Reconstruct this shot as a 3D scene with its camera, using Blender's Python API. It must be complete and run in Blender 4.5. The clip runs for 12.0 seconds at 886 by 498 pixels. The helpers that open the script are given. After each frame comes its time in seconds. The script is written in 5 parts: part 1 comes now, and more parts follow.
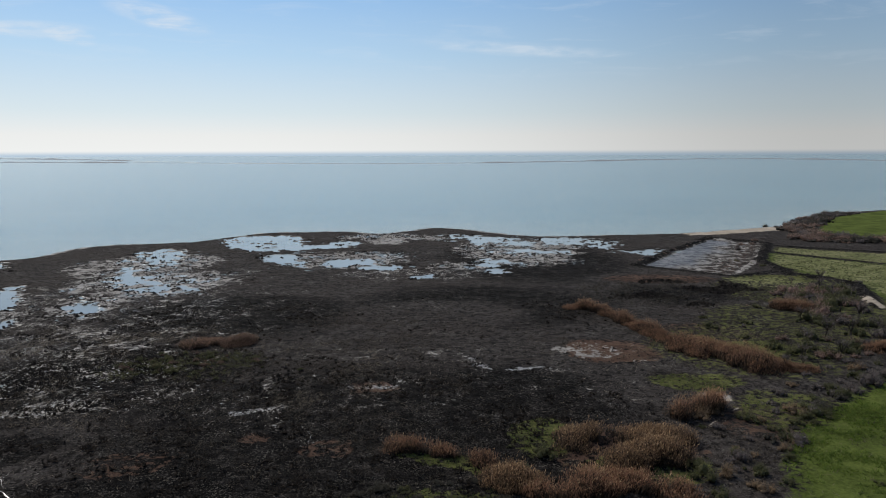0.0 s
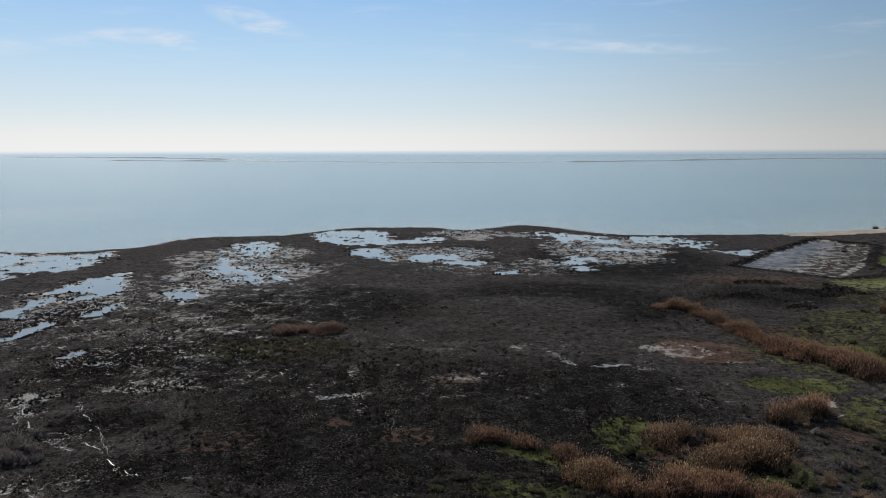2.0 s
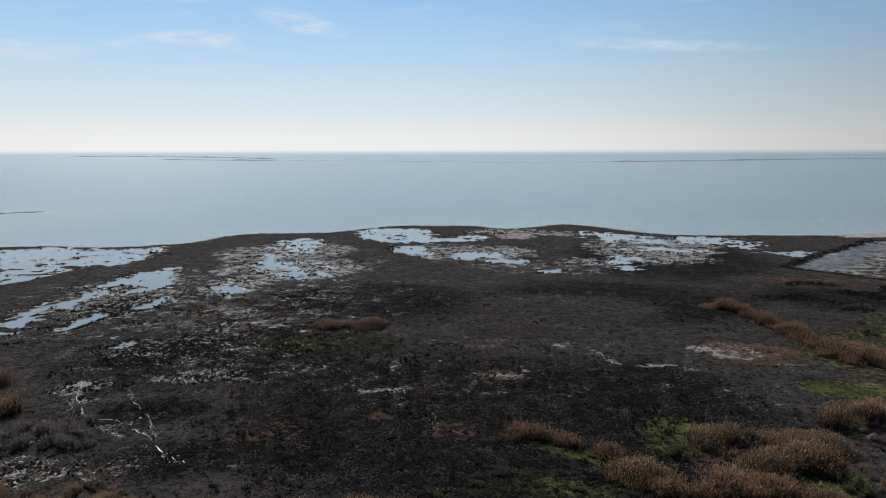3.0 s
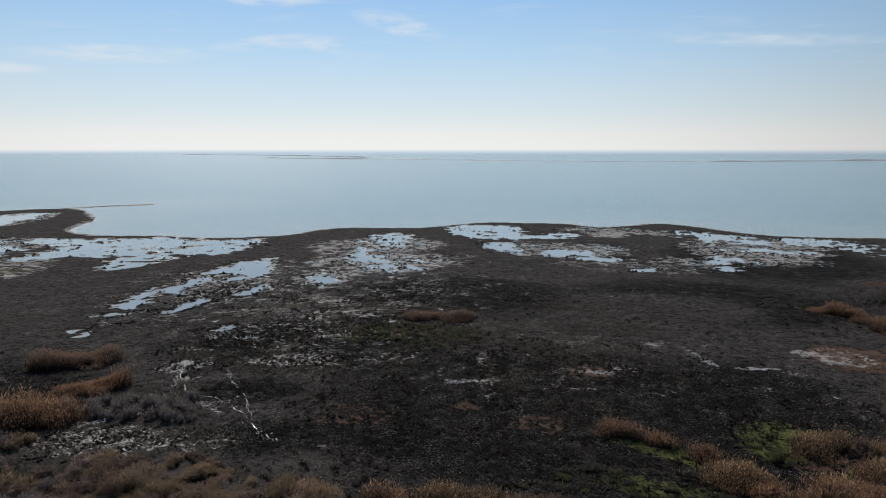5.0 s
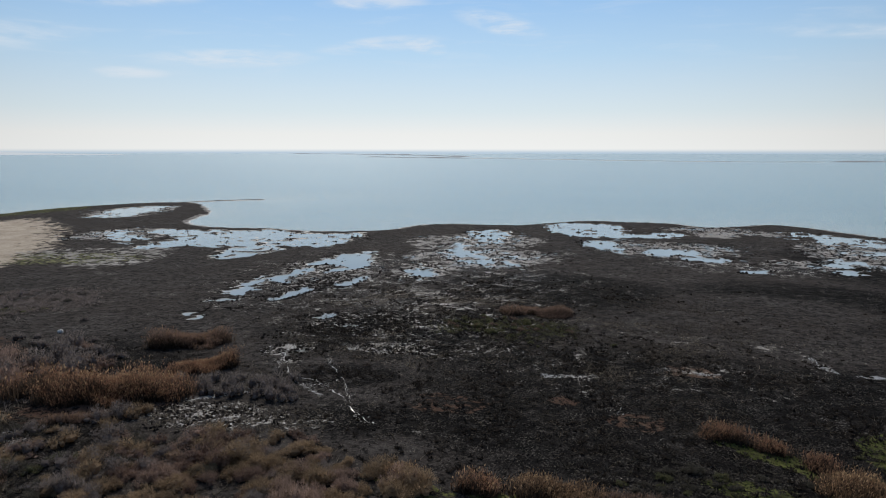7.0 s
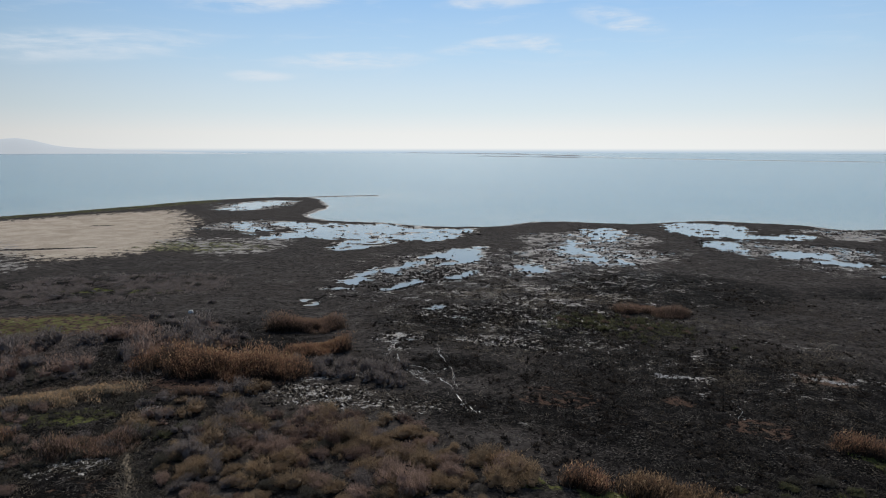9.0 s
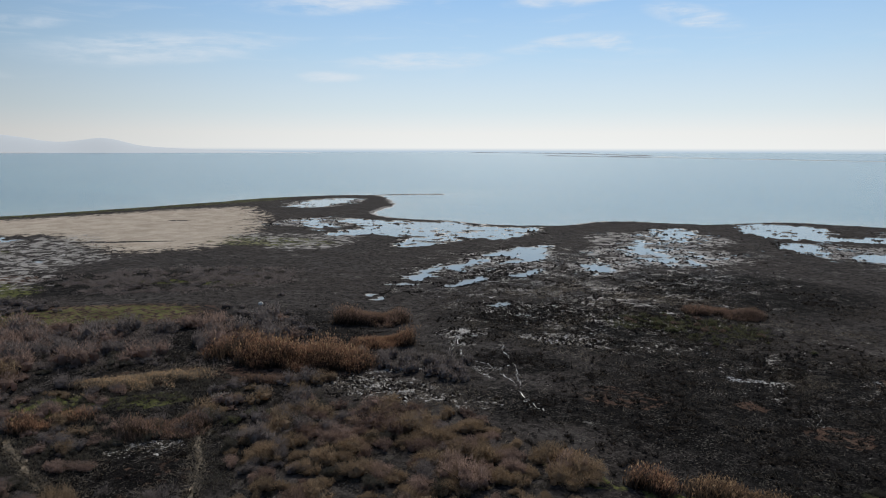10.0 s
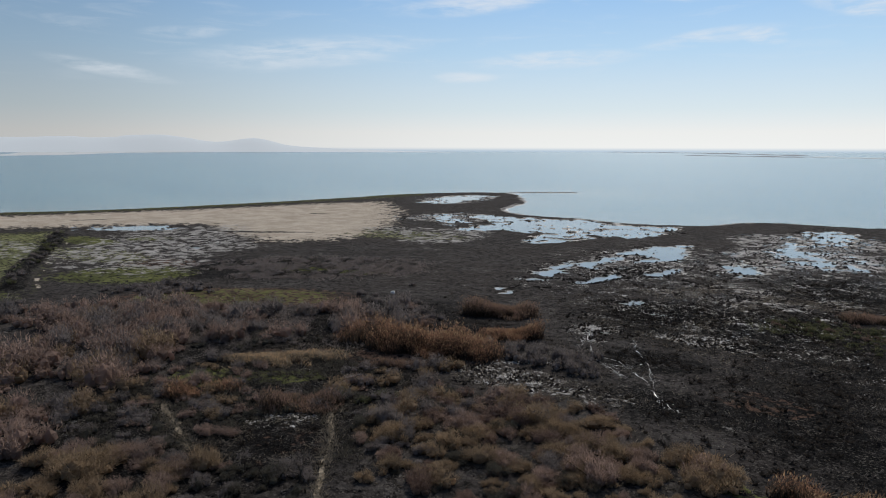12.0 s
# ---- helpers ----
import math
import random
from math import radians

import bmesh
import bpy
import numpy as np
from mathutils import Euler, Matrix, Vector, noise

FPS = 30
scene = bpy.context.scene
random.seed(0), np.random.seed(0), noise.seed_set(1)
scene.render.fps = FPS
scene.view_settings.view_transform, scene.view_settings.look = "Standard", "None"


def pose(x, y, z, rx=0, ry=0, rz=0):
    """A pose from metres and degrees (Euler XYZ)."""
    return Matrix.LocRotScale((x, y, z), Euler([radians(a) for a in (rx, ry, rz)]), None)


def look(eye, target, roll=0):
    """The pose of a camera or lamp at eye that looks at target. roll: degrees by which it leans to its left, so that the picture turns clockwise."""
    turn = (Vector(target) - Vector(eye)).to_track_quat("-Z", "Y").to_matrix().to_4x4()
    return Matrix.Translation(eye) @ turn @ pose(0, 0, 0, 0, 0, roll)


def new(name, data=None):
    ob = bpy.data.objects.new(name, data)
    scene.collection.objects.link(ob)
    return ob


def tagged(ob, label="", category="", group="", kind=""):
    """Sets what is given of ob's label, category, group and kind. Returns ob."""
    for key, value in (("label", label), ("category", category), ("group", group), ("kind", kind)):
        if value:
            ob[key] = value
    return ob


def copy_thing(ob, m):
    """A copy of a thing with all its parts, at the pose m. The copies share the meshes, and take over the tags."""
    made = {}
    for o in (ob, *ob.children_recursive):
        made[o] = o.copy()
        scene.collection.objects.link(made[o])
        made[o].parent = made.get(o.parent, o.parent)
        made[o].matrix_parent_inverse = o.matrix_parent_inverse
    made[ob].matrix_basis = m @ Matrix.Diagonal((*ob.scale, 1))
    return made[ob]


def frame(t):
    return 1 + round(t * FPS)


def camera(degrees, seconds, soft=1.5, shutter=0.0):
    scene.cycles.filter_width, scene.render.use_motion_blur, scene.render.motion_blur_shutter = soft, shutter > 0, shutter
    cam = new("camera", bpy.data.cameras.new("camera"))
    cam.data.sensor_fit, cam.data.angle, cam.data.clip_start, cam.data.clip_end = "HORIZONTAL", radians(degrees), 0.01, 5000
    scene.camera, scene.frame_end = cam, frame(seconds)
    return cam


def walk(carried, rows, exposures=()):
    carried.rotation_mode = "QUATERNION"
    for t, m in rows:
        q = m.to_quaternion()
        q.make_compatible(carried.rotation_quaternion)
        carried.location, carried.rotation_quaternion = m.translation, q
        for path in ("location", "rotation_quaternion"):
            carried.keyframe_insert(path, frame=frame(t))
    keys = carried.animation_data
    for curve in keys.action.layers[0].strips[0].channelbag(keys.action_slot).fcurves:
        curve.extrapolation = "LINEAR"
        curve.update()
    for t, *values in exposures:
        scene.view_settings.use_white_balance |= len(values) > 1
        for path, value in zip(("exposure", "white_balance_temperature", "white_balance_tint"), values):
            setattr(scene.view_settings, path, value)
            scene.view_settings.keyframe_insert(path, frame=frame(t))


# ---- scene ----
cam = camera(65.24, 12.0, soft=1.0)
# seconds, x, y, height, turn to the left, pitch, lean
PATH = [
    (0, 0.0, 0.0, 36.0, 0.0, -8.1, 0.17), (0.5, -0.039, 0.068, 35.686, 1.77, -8.13, 0.15),
    (1, -0.077, 0.135, 35.372, 3.54, -8.14, 0.12), (1.5, -0.116, 0.203, 35.058, 5.31, -8.14, 0.13),
    (2, -0.155, 0.272, 34.744, 7.03, -8.13, 0.17), (2.5, -0.194, 0.341, 34.43, 8.78, -8.13, 0.17),
    (3, -0.234, 0.409, 34.116, 10.58, -8.14, 0.14), (5, -0.408, 0.675, 32.872, 18.03, -8.18, 0.02),
    (5.5, -0.455, 0.737, 32.563, 20.0, -8.19, -0.0), (6, -0.503, 0.797, 32.254, 22.02, -8.2, -0.03),
    (6.5, -0.552, 0.857, 31.946, 24.08, -8.2, -0.05), (7, -0.601, 0.917, 31.637, 26.18, -8.21, -0.04),
    (9, -0.822, 1.154, 30.386, 35.37, -8.26, -0.07), (9.5, -0.885, 1.211, 30.069, 38.06, -8.29, -0.1),
    (10, -0.95, 1.267, 29.753, 40.78, -8.29, -0.12), (10.5, -1.015, 1.323, 29.436, 43.47, -8.29, -0.13),
    (11, -1.081, 1.38, 29.118, 46.14, -8.29, -0.14), (11.5, -1.147, 1.436, 28.8, 48.88, -8.32, -0.14),
    (12, -1.214, 1.492, 28.482, 51.64, -8.34, -0.12),
]
walk(cam, [(t, pose(x, y, z, 90 + pitch, lean, turn)) for t, x, y, z, turn, pitch, lean in PATH])

# ---- sky and sun ----
SUN_LEFT, SUN_UP = 35.0, 40.0        # degrees to the left of +y, and above the horizon
world = bpy.data.worlds.new("sky")
scene.world = world
world.use_nodes = True


class Nodes:
    """Short notation for node trees."""

    def __init__(self, tree):
        self.tree = tree
        tree.nodes.clear()

    def add(self, kind, **inputs):
        n = self.tree.nodes.new(kind)
        for key, value in inputs.items():
            self.put(n, key, value)
        return n

    def put(self, n, key, value):
        slot = n.inputs[int(key[1:])] if key[0] == "i" and key[1:].isdigit() else n.inputs[key.replace("_", " ")]
        if isinstance(value, bpy.types.NodeSocket):
            self.tree.links.new(value, slot)
        elif isinstance(value, tuple) and len(value) == 3 and slot.type == "RGBA":
            slot.default_value = (*value, 1)
        else:
            slot.default_value = value

    def math(self, op, a, b=0.0, c=0.0, clamp=False):
        n = self.add("ShaderNodeMath", i0=a, i1=b, i2=c)
        n.operation, n.use_clamp = op, clamp
        return n.outputs[0]

    def noise(self, vector, scale, detail=4.0, rough=0.55, warp=0.0):
        n = self.add("ShaderNodeTexNoise", Vector=vector, Scale=scale, Detail=detail, Roughness=rough, Distortion=warp)
        return n.outputs["Fac"]

    def smooth(self, value, lo, hi, out_lo=0.0, out_hi=1.0):
        n = self.tree.nodes.new("ShaderNodeMapRange")
        n.interpolation_type = "SMOOTHSTEP"
        for k, v in zip((0, 1, 2, 3, 4), (value, lo, hi, out_lo, out_hi)):
            self.put(n, f"i{k}", v)
        return n.outputs[0]

    def mix(self, fac, a, b, blend="MIX"):
        n = self.tree.nodes.new("ShaderNodeMix")
        n.data_type, n.blend_type = "RGBA", blend
        self.put(n, "i0", fac), self.put(n, "i6", a), self.put(n, "i7", b)
        return n.outputs[2]


def sky_nodes():
    n = Nodes(world.node_tree)
    sky = n.add("ShaderNodeTexSky")
    sky.sky_type, sky.sun_disc = "NISHITA", False
    sky.sun_elevation, sky.sun_rotation = radians(SUN_UP), radians(-SUN_LEFT)
    sky.air_density, sky.dust_density, sky.ozone_density = 1.0, 0.6, 2.0
    way = n.add("ShaderNodeTexCoord").outputs["Generated"]
    xyz = n.add("ShaderNodeSeparateXYZ", Vector=way).outputs
    up = n.math("ARCSINE", xyz[2])
    left = n.math("ARCTAN2", n.math("MULTIPLY", xyz[0], -1.0), xyz[1])
    flat = n.add("ShaderNodeCombineXYZ", X=left, Y=up).outputs[0]
    # hazy white at the horizon, clear blue higher up
    ramp = n.add("ShaderNodeValToRGB", Fac=n.math("DIVIDE", up, 0.35))
    stops = ramp.color_ramp.elements
    stops[0].position, stops[0].color = 0.0, (0.775, 0.785, 0.775, 1)
    stops[1].position, stops[1].color = 1.0, (0.19, 0.36, 0.69, 1)
    for at, col in ((0.06, (0.755, 0.765, 0.755, 1)), (0.15, (0.62, 0.71, 0.755, 1)), (0.37, (0.425, 0.605, 0.785, 1)), (0.58, (0.30, 0.50, 0.77, 1))):
        stops.new(at).color = col
    low = n.mix(1.0, ramp.outputs[0], (10.0, 10.0, 10.0), "MULTIPLY")
    glow = n.smooth(n.math("COSINE", n.math("SUBTRACT", left, radians(SUN_LEFT - 7.0))), 0.52, 1.06, 0.65, 1.135)
    low = n.mix(1.0, low, n.add("ShaderNodeCombineColor", Red=glow, Green=glow, Blue=glow).outputs[0], "MULTIPLY")
    col = n.mix(n.smooth(up, 0.22, 0.45), low, sky.outputs[0])
    # far water under the horizon
    far = n.mix(1.0, (4.1, 5.2, 6.3), n.add("ShaderNodeCombineColor", Red=glow, Green=glow, Blue=glow).outputs[0], "MULTIPLY")
    col = n.mix(n.smooth(up, 0.0014, -0.0064), col, far)
    # thin cirrus: left, up, half length, half height, slant, strength
    streaks = n.noise(n.add("ShaderNodeMapping", Vector=flat, Scale=(9.0, 60.0, 1.0), Rotation=(0, 0, 0.09)).outputs[0], 1.0, 5.0, 0.6, 0.6)
    tufts = n.noise(n.add("ShaderNodeMapping", Vector=flat, Scale=(26.0, 90.0, 1.0), Rotation=(0, 0, 0.12)).outputs[0], 1.0, 4.0, 0.6, 0.3)
    veil = n.math("ADD", n.math("MULTIPLY", streaks, 0.65), n.math("MULTIPLY", tufts, 0.35))
    wisps = n.math("MULTIPLY", n.smooth(streaks, 0.50, 0.76), n.smooth(up, 0.05, 0.14, 0.0, 0.14))
    for a, e, la, ha, slant, power in CIRRUS:
        da = n.math("SUBTRACT", left, a)
        de = n.math("SUBTRACT", n.math("SUBTRACT", up, e), n.math("MULTIPLY", da, -slant))
        r = n.math("ADD", n.math("POWER", n.math("ABSOLUTE", n.math("DIVIDE", da, la)), 2.0), n.math("POWER", n.math("ABSOLUTE", n.math("DIVIDE", de, ha)), 2.0))
        body = n.math("MULTIPLY", n.smooth(r, 1.3, 0.0), n.smooth(veil, 0.34, 0.64))
        wisps = n.math("ADD", wisps, n.math("MULTIPLY", body, power), clamp=True)
    col = n.mix(wisps, col, (7.5, 7.9, 8.4))
    out = n.add("ShaderNodeBackground", Color=col, Strength=0.1)
    n.tree.links.new(out.outputs[0], n.add("ShaderNodeOutputWorld").inputs[0])


CIRRUS = [
    (0.378, 0.171, 0.0667, 0.0159, -0.22, 0.67), (0.48, 0.141, 0.0299, 0.0116, -0.15, 0.67), (-0.1, 0.139, 0.155, 0.0101, -0.07, 0.34),
    (0.553, 0.197, 0.0782, 0.0101, 0.03, 0.59), (0.745, 0.12, 0.121, 0.013, 0.04, 0.62), (0.545, 0.143, 0.092, 0.0116, 0.1, 0.57),
    (0.871, 0.097, 0.0483, 0.00867, 0, 0.52), (1.25, 0.148, 0.0575, 0.00867, 0.05, 0.38), (1.34, 0.098, 0.0805, 0.0101, -0.16, 0.43),
    (1.09, 0.128, 0.172, 0.0231, 0.08, 0.43), (0.857, 0.193, 0.121, 0.0145, 0.08, 0.57),
]
sky_nodes()
sun = new("sun", bpy.data.lights.new("sun", "SUN"))
sun.data.energy, sun.data.angle, sun.data.color = 3.0, radians(0.6), (1.0, 0.95, 0.87)
a, e = radians(SUN_LEFT), radians(SUN_UP)
sun.matrix_world = look((-math.sin(a) * math.cos(e) * 50, math.cos(a) * math.cos(e) * 50, math.sin(e) * 50), (0, 0, 0))


# ---- materials ----
def material(name, build):
    m = bpy.data.materials.new(name)
    m.use_nodes = True
    n = Nodes(m.node_tree)
    shader = build(n)
    n.tree.links.new(shader, n.add("ShaderNodeOutputMaterial").inputs[0])
    return m


def place(n):
    return n.add("ShaderNodeNewGeometry").outputs["Position"]


def bump(n, height, strength=0.5, distance=0.1):
    return n.add("ShaderNodeBump", Height=height, Strength=strength, Distance=distance).outputs[0]


def attribute(n, name):
    at = n.tree.nodes.new("ShaderNodeAttribute")
    at.attribute_name = name
    return at


def ground_shader(n):
    p = place(n)
    big, mid, fine, grit = n.noise(p, 0.035, 4), n.noise(p, 0.35, 5, 0.6), n.noise(p, 2.2, 5, 0.65), n.noise(p, 9.0, 3, 0.7)
    crust = n.noise(p, 0.3, 9, 0.74, 0.5)
    one = n.add("ShaderNodeSeparateColor", Color=attribute(n, "cover").outputs["Color"]).outputs
    two = n.add("ShaderNodeSeparateColor", Color=attribute(n, "litter").outputs["Color"]).outputs
    mottle, ash = n.noise(p, 0.9, 7, 0.72), n.noise(p, 0.13, 6, 0.65, 0.5)
    col = n.mix(n.smooth(mottle, 0.36, 0.64), SOIL_DARK, SOIL_LIGHT)
    col = n.mix(n.smooth(big, 0.42, 0.62, 0.0, 0.5), col, (0.057, 0.046, 0.039))
    col = n.mix(n.math("MULTIPLY", n.smooth(ash, 0.46, 0.62), n.smooth(mottle, 0.40, 0.62, 0.1, 0.6)), col, (0.100, 0.089, 0.080))
    col = n.mix(n.smooth(fine, 0.56, 0.72, 0.0, 0.75), col, (0.118, 0.103, 0.091))
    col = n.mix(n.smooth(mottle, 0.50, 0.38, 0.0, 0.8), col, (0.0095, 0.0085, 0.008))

    def cover(col, mask, a, b, noise, sharp=0.5):
        spread = n.smooth(noise, 0.33, 0.67)
        edge = n.math("ADD", mask, n.math("MULTIPLY", n.math("SUBTRACT", spread, 0.5), n.math("MULTIPLY", n.smooth(mask, 0.02, 0.35), sharp)))
        return n.mix(n.smooth(edge, 0.35, 0.62), col, n.mix(n.smooth(n.math("ADD", n.math("MULTIPLY", fine, 0.45), n.math("MULTIPLY", ash, 0.55)), 0.38, 0.62), a, b))

    col = cover(col, one[0], (0.0050, 0.0045, 0.0042), (0.0240, 0.0208, 0.0185), mottle, 0.8)       # burnt
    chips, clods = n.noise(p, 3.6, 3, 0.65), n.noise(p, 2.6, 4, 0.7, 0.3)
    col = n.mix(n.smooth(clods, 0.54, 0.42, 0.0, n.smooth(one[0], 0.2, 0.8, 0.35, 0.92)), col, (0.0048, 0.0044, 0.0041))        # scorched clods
    three = n.add("ShaderNodeSeparateColor", Color=attribute(n, "fleck").outputs["Color"]).outputs
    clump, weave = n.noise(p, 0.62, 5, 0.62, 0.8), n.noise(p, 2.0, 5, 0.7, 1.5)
    col = n.mix(n.smooth(clump, 0.52, 0.44, 0.0, n.smooth(one[0], 0.2, 0.8, 0.25, 0.9)), col, (0.0042, 0.0039, 0.0037))          # black blotches: tussock shadow put into the ground colour
    col = n.mix(n.math("MULTIPLY", n.smooth(clump, 0.53, 0.64), n.smooth(weave, 0.50, 0.60, 0.0, 0.8)), col, (0.085, 0.075, 0.066))   # bleached stems on the tussocks
    film = n.math("SUBTRACT", n.math("SUBTRACT", 0.70, n.math("MULTIPLY", three[0], 0.24)), n.math("ADD", n.math("MULTIPLY", n.math("SUBTRACT", ash, 0.5), 0.55), n.math("MULTIPLY", n.math("SUBTRACT", mid, 0.5), 0.35)))
    broad = n.noise(p, 0.8, 4, 0.66, 1.1)
    flakes = n.math("MAXIMUM", n.smooth(n.math("SUBTRACT", weave, film), 0.0, 0.035), n.smooth(n.math("SUBTRACT", broad, n.math("ADD", film, 0.03)), 0.0, 0.03))
    film = n.math("MULTIPLY", flakes, n.smooth(three[0], 0.02, 0.2, 0.35, 0.95))
    col = n.mix(n.math("MULTIPLY", n.smooth(chips, 0.545, 0.625), n.smooth(mid, 0.42, 0.60, 0.15, 0.9)), col, (0.118, 0.104, 0.088))   # ash and chaff
    col = cover(col, two[0], (0.070, 0.042, 0.030), (0.125, 0.080, 0.056), mottle, 1.0)      # reed litter
    col = cover(col, one[1], (0.048, 0.051, 0.020), (0.136, 0.139, 0.047), mottle, 1.1)      # grass
    col = cover(col, two[2], (0.054, 0.070, 0.016), (0.118, 0.145, 0.034), mottle, 0.6)       # young crop
    col = cover(col, three[2], (0.105, 0.115, 0.042), (0.235, 0.225, 0.110), mottle, 0.8)      # bleached meadow
    col = cover(col, one[2], (0.335, 0.276, 0.208), (0.51, 0.430, 0.338), crust, 0.8)            # sand
    col = cover(col, two[1], (0.215, 0.198, 0.178), (0.39, 0.362, 0.325), crust, 1.05)            # salt crust and drying mud
    col = n.mix(n.math("MULTIPLY", film, n.smooth(n.math("ADD", one[2], two[2]), 0.5, 0.1)), col, n.mix(n.smooth(fine, 0.35, 0.65), (0.32, 0.29, 0.25), (0.62, 0.58, 0.52)))       # dried salt and silt between tussocks, wet glints painted in as pale flecks
    wet = n.smooth(n.add("ShaderNodeSeparateXYZ", Vector=p).outputs[2], 0.03, 0.12)
    col = n.mix(wet, n.mix(0.45, col, (0.02, 0.018, 0.017)), col)
    high = n.math("ADD", n.math("MULTIPLY", fine, 0.7), n.math("MULTIPLY", grit, 0.3))
    return n.add("ShaderNodeBsdfPrincipled", Base_Color=col, Roughness=n.smooth(wet, 0.0, 1.0, 0.46, 0.95), Specular_IOR_Level=n.smooth(wet, 0.0, 1.0, 0.4, 0.02),
                 Normal=bump(n, high, 0.9, 0.30)).outputs[0]


SOIL_DARK, SOIL_LIGHT = (0.0235, 0.0208, 0.0190), (0.066, 0.057, 0.0505)


def water_shader(n, deep, pale, rough, wave, size, turbid=None):
    p = place(n)
    streak = n.noise(n.add("ShaderNodeMapping", Vector=p, Scale=(0.004, 0.012, 0.0), Rotation=(0, 0, 0.5)).outputs[0], 1.0, 4, 0.6)
    col = n.mix(n.smooth(streak, 0.35, 0.65), deep, pale)
    if turbid:
        col = n.mix(n.math("MULTIPLY", attribute(n, "shallow").outputs["Fac"], n.smooth(streak, 0.3, 0.7, 0.7, 1.0)), col, turbid)
    high = n.math("ADD", n.noise(p, size, 3, 0.6), n.math("MULTIPLY", n.noise(p, size * 4.1, 3, 0.6), 0.4))
    return n.add("ShaderNodeBsdfPrincipled", Base_Color=col, Roughness=rough, IOR=1.33, Normal=bump(n, high, 1.0, wave)).outputs[0]


def twig_shader(n, dark, light, rough=0.85):
    geo = n.add("ShaderNodeNewGeometry")
    tone = n.mix(n.math("MULTIPLY", geo.outputs["Random Per Island"], 1.0), dark, light)
    own = n.add("ShaderNodeObjectInfo").outputs["Random"]
    patch = n.noise(geo.outputs["Position"], 0.25, 3)
    tone = n.mix(n.smooth(own, 0.0, 1.0, 0.0, 0.5), tone, n.mix(0.5, tone, (0.05, 0.042, 0.038)))
    tone = n.mix(n.smooth(patch, 0.35, 0.7, 0.0, 0.35), tone, n.mix(0.5, tone, (0.04, 0.035, 0.03)))
    face = n.add("ShaderNodeBsdfPrincipled", Base_Color=tone, Roughness=rough, Specular_IOR_Level=0.05)
    thin = n.add("ShaderNodeBsdfTranslucent", Color=tone)
    return n.add("ShaderNodeMixShader", Fac=0.55, i1=face.outputs[0], i2=thin.outputs[0]).outputs[0]


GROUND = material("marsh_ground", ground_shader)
LAKE = material("lake_water", lambda n: water_shader(n, (0.104, 0.204, 0.228), (0.146, 0.256, 0.268), 0.18, 0.10, 0.5, (0.33, 0.36, 0.30)))
POND = material("pond_water", lambda n: water_shader(n, (0.23, 0.245, 0.222), (0.31, 0.318, 0.285), 0.12, 0.012, 0.9))
FILM = material("water_film", lambda n: water_shader(n, (0.30, 0.285, 0.255), (0.46, 0.435, 0.395), 0.25, 0.02, 1.6))
TWIG_GREY = material("grey_twigs", lambda n: twig_shader(n, (0.125, 0.105, 0.096), (0.330, 0.278, 0.250)))
TWIG_BROWN = material("brown_twigs", lambda n: twig_shader(n, (0.165, 0.115, 0.070), (0.430, 0.305, 0.190)))
TWIG_RED = material("reddish_twigs", lambda n: twig_shader(n, (0.185, 0.128, 0.102), (0.460, 0.320, 0.250)))
TWIG_DARK = material("scorched_twigs", lambda n: twig_shader(n, (0.036, 0.033, 0.026), (0.15, 0.135, 0.105)))
TWIG_GREEN = material("olive_twigs", lambda n: twig_shader(n, (0.075, 0.078, 0.034), (0.190, 0.185, 0.090)))
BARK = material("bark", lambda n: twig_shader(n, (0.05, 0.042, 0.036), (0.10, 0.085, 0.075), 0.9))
REED_RUST = material("rusty_reed", lambda n: twig_shader(n, (0.185, 0.100, 0.062), (0.450, 0.250, 0.152)))
REED_TAN = material("tan_reed", lambda n: twig_shader(n, (0.150, 0.095, 0.056), (0.370, 0.235, 0.138)))
REED_DULL = material("dull_reed", lambda n: twig_shader(n, (0.120, 0.080, 0.062), (0.300, 0.198, 0.152)))
# stalks made dark, so the shade low in a bed sits in their colour
SHADED_STALK = material("shaded_reed_stalk", lambda n: twig_shader(n, (0.045, 0.034, 0.026), (0.110, 0.080, 0.058)))
PLUME = material("reed_plume", lambda n: twig_shader(n, (0.26, 0.165, 0.09), (0.62, 0.42, 0.24)))
CHAR = material("charred_stubble", lambda n: twig_shader(n, (0.014, 0.012, 0.0105), (0.052, 0.043, 0.036)))
CLOD = material("mud_clods", lambda n: twig_shader(n, (0.016, 0.0135, 0.012), (0.050, 0.041, 0.035)))
DEAD = material("dead_grass", lambda n: twig_shader(n, (0.045, 0.038, 0.030), (0.150, 0.125, 0.098)))
STRAW = material("dry_straw", lambda n: twig_shader(n, (0.15, 0.12, 0.085), (0.38, 0.32, 0.24)))
GRASS = material("grass", lambda n: twig_shader(n, (0.075, 0.120, 0.018), (0.215, 0.280, 0.055)))
# no air haze is modelled; a faint glow in these far materials paints it
HAZE_GLOW = material("hazy_hill_glow", lambda n: n.add("ShaderNodeBsdfPrincipled", Base_Color=(0.20, 0.22, 0.24), Roughness=1.0, Emission_Color=(0.58, 0.62, 0.645), Emission_Strength=0.57).outputs[0])
SHOAL = material("far_shoal_haze_glow", lambda n: n.add("ShaderNodeBsdfPrincipled", Base_Color=n.mix(n.noise(place(n), 0.004, 3), (0.045, 0.045, 0.045), (0.08, 0.075, 0.07)), Roughness=1.0, Emission_Color=(0.46, 0.50, 0.56), Emission_Strength=0.30).outputs[0])
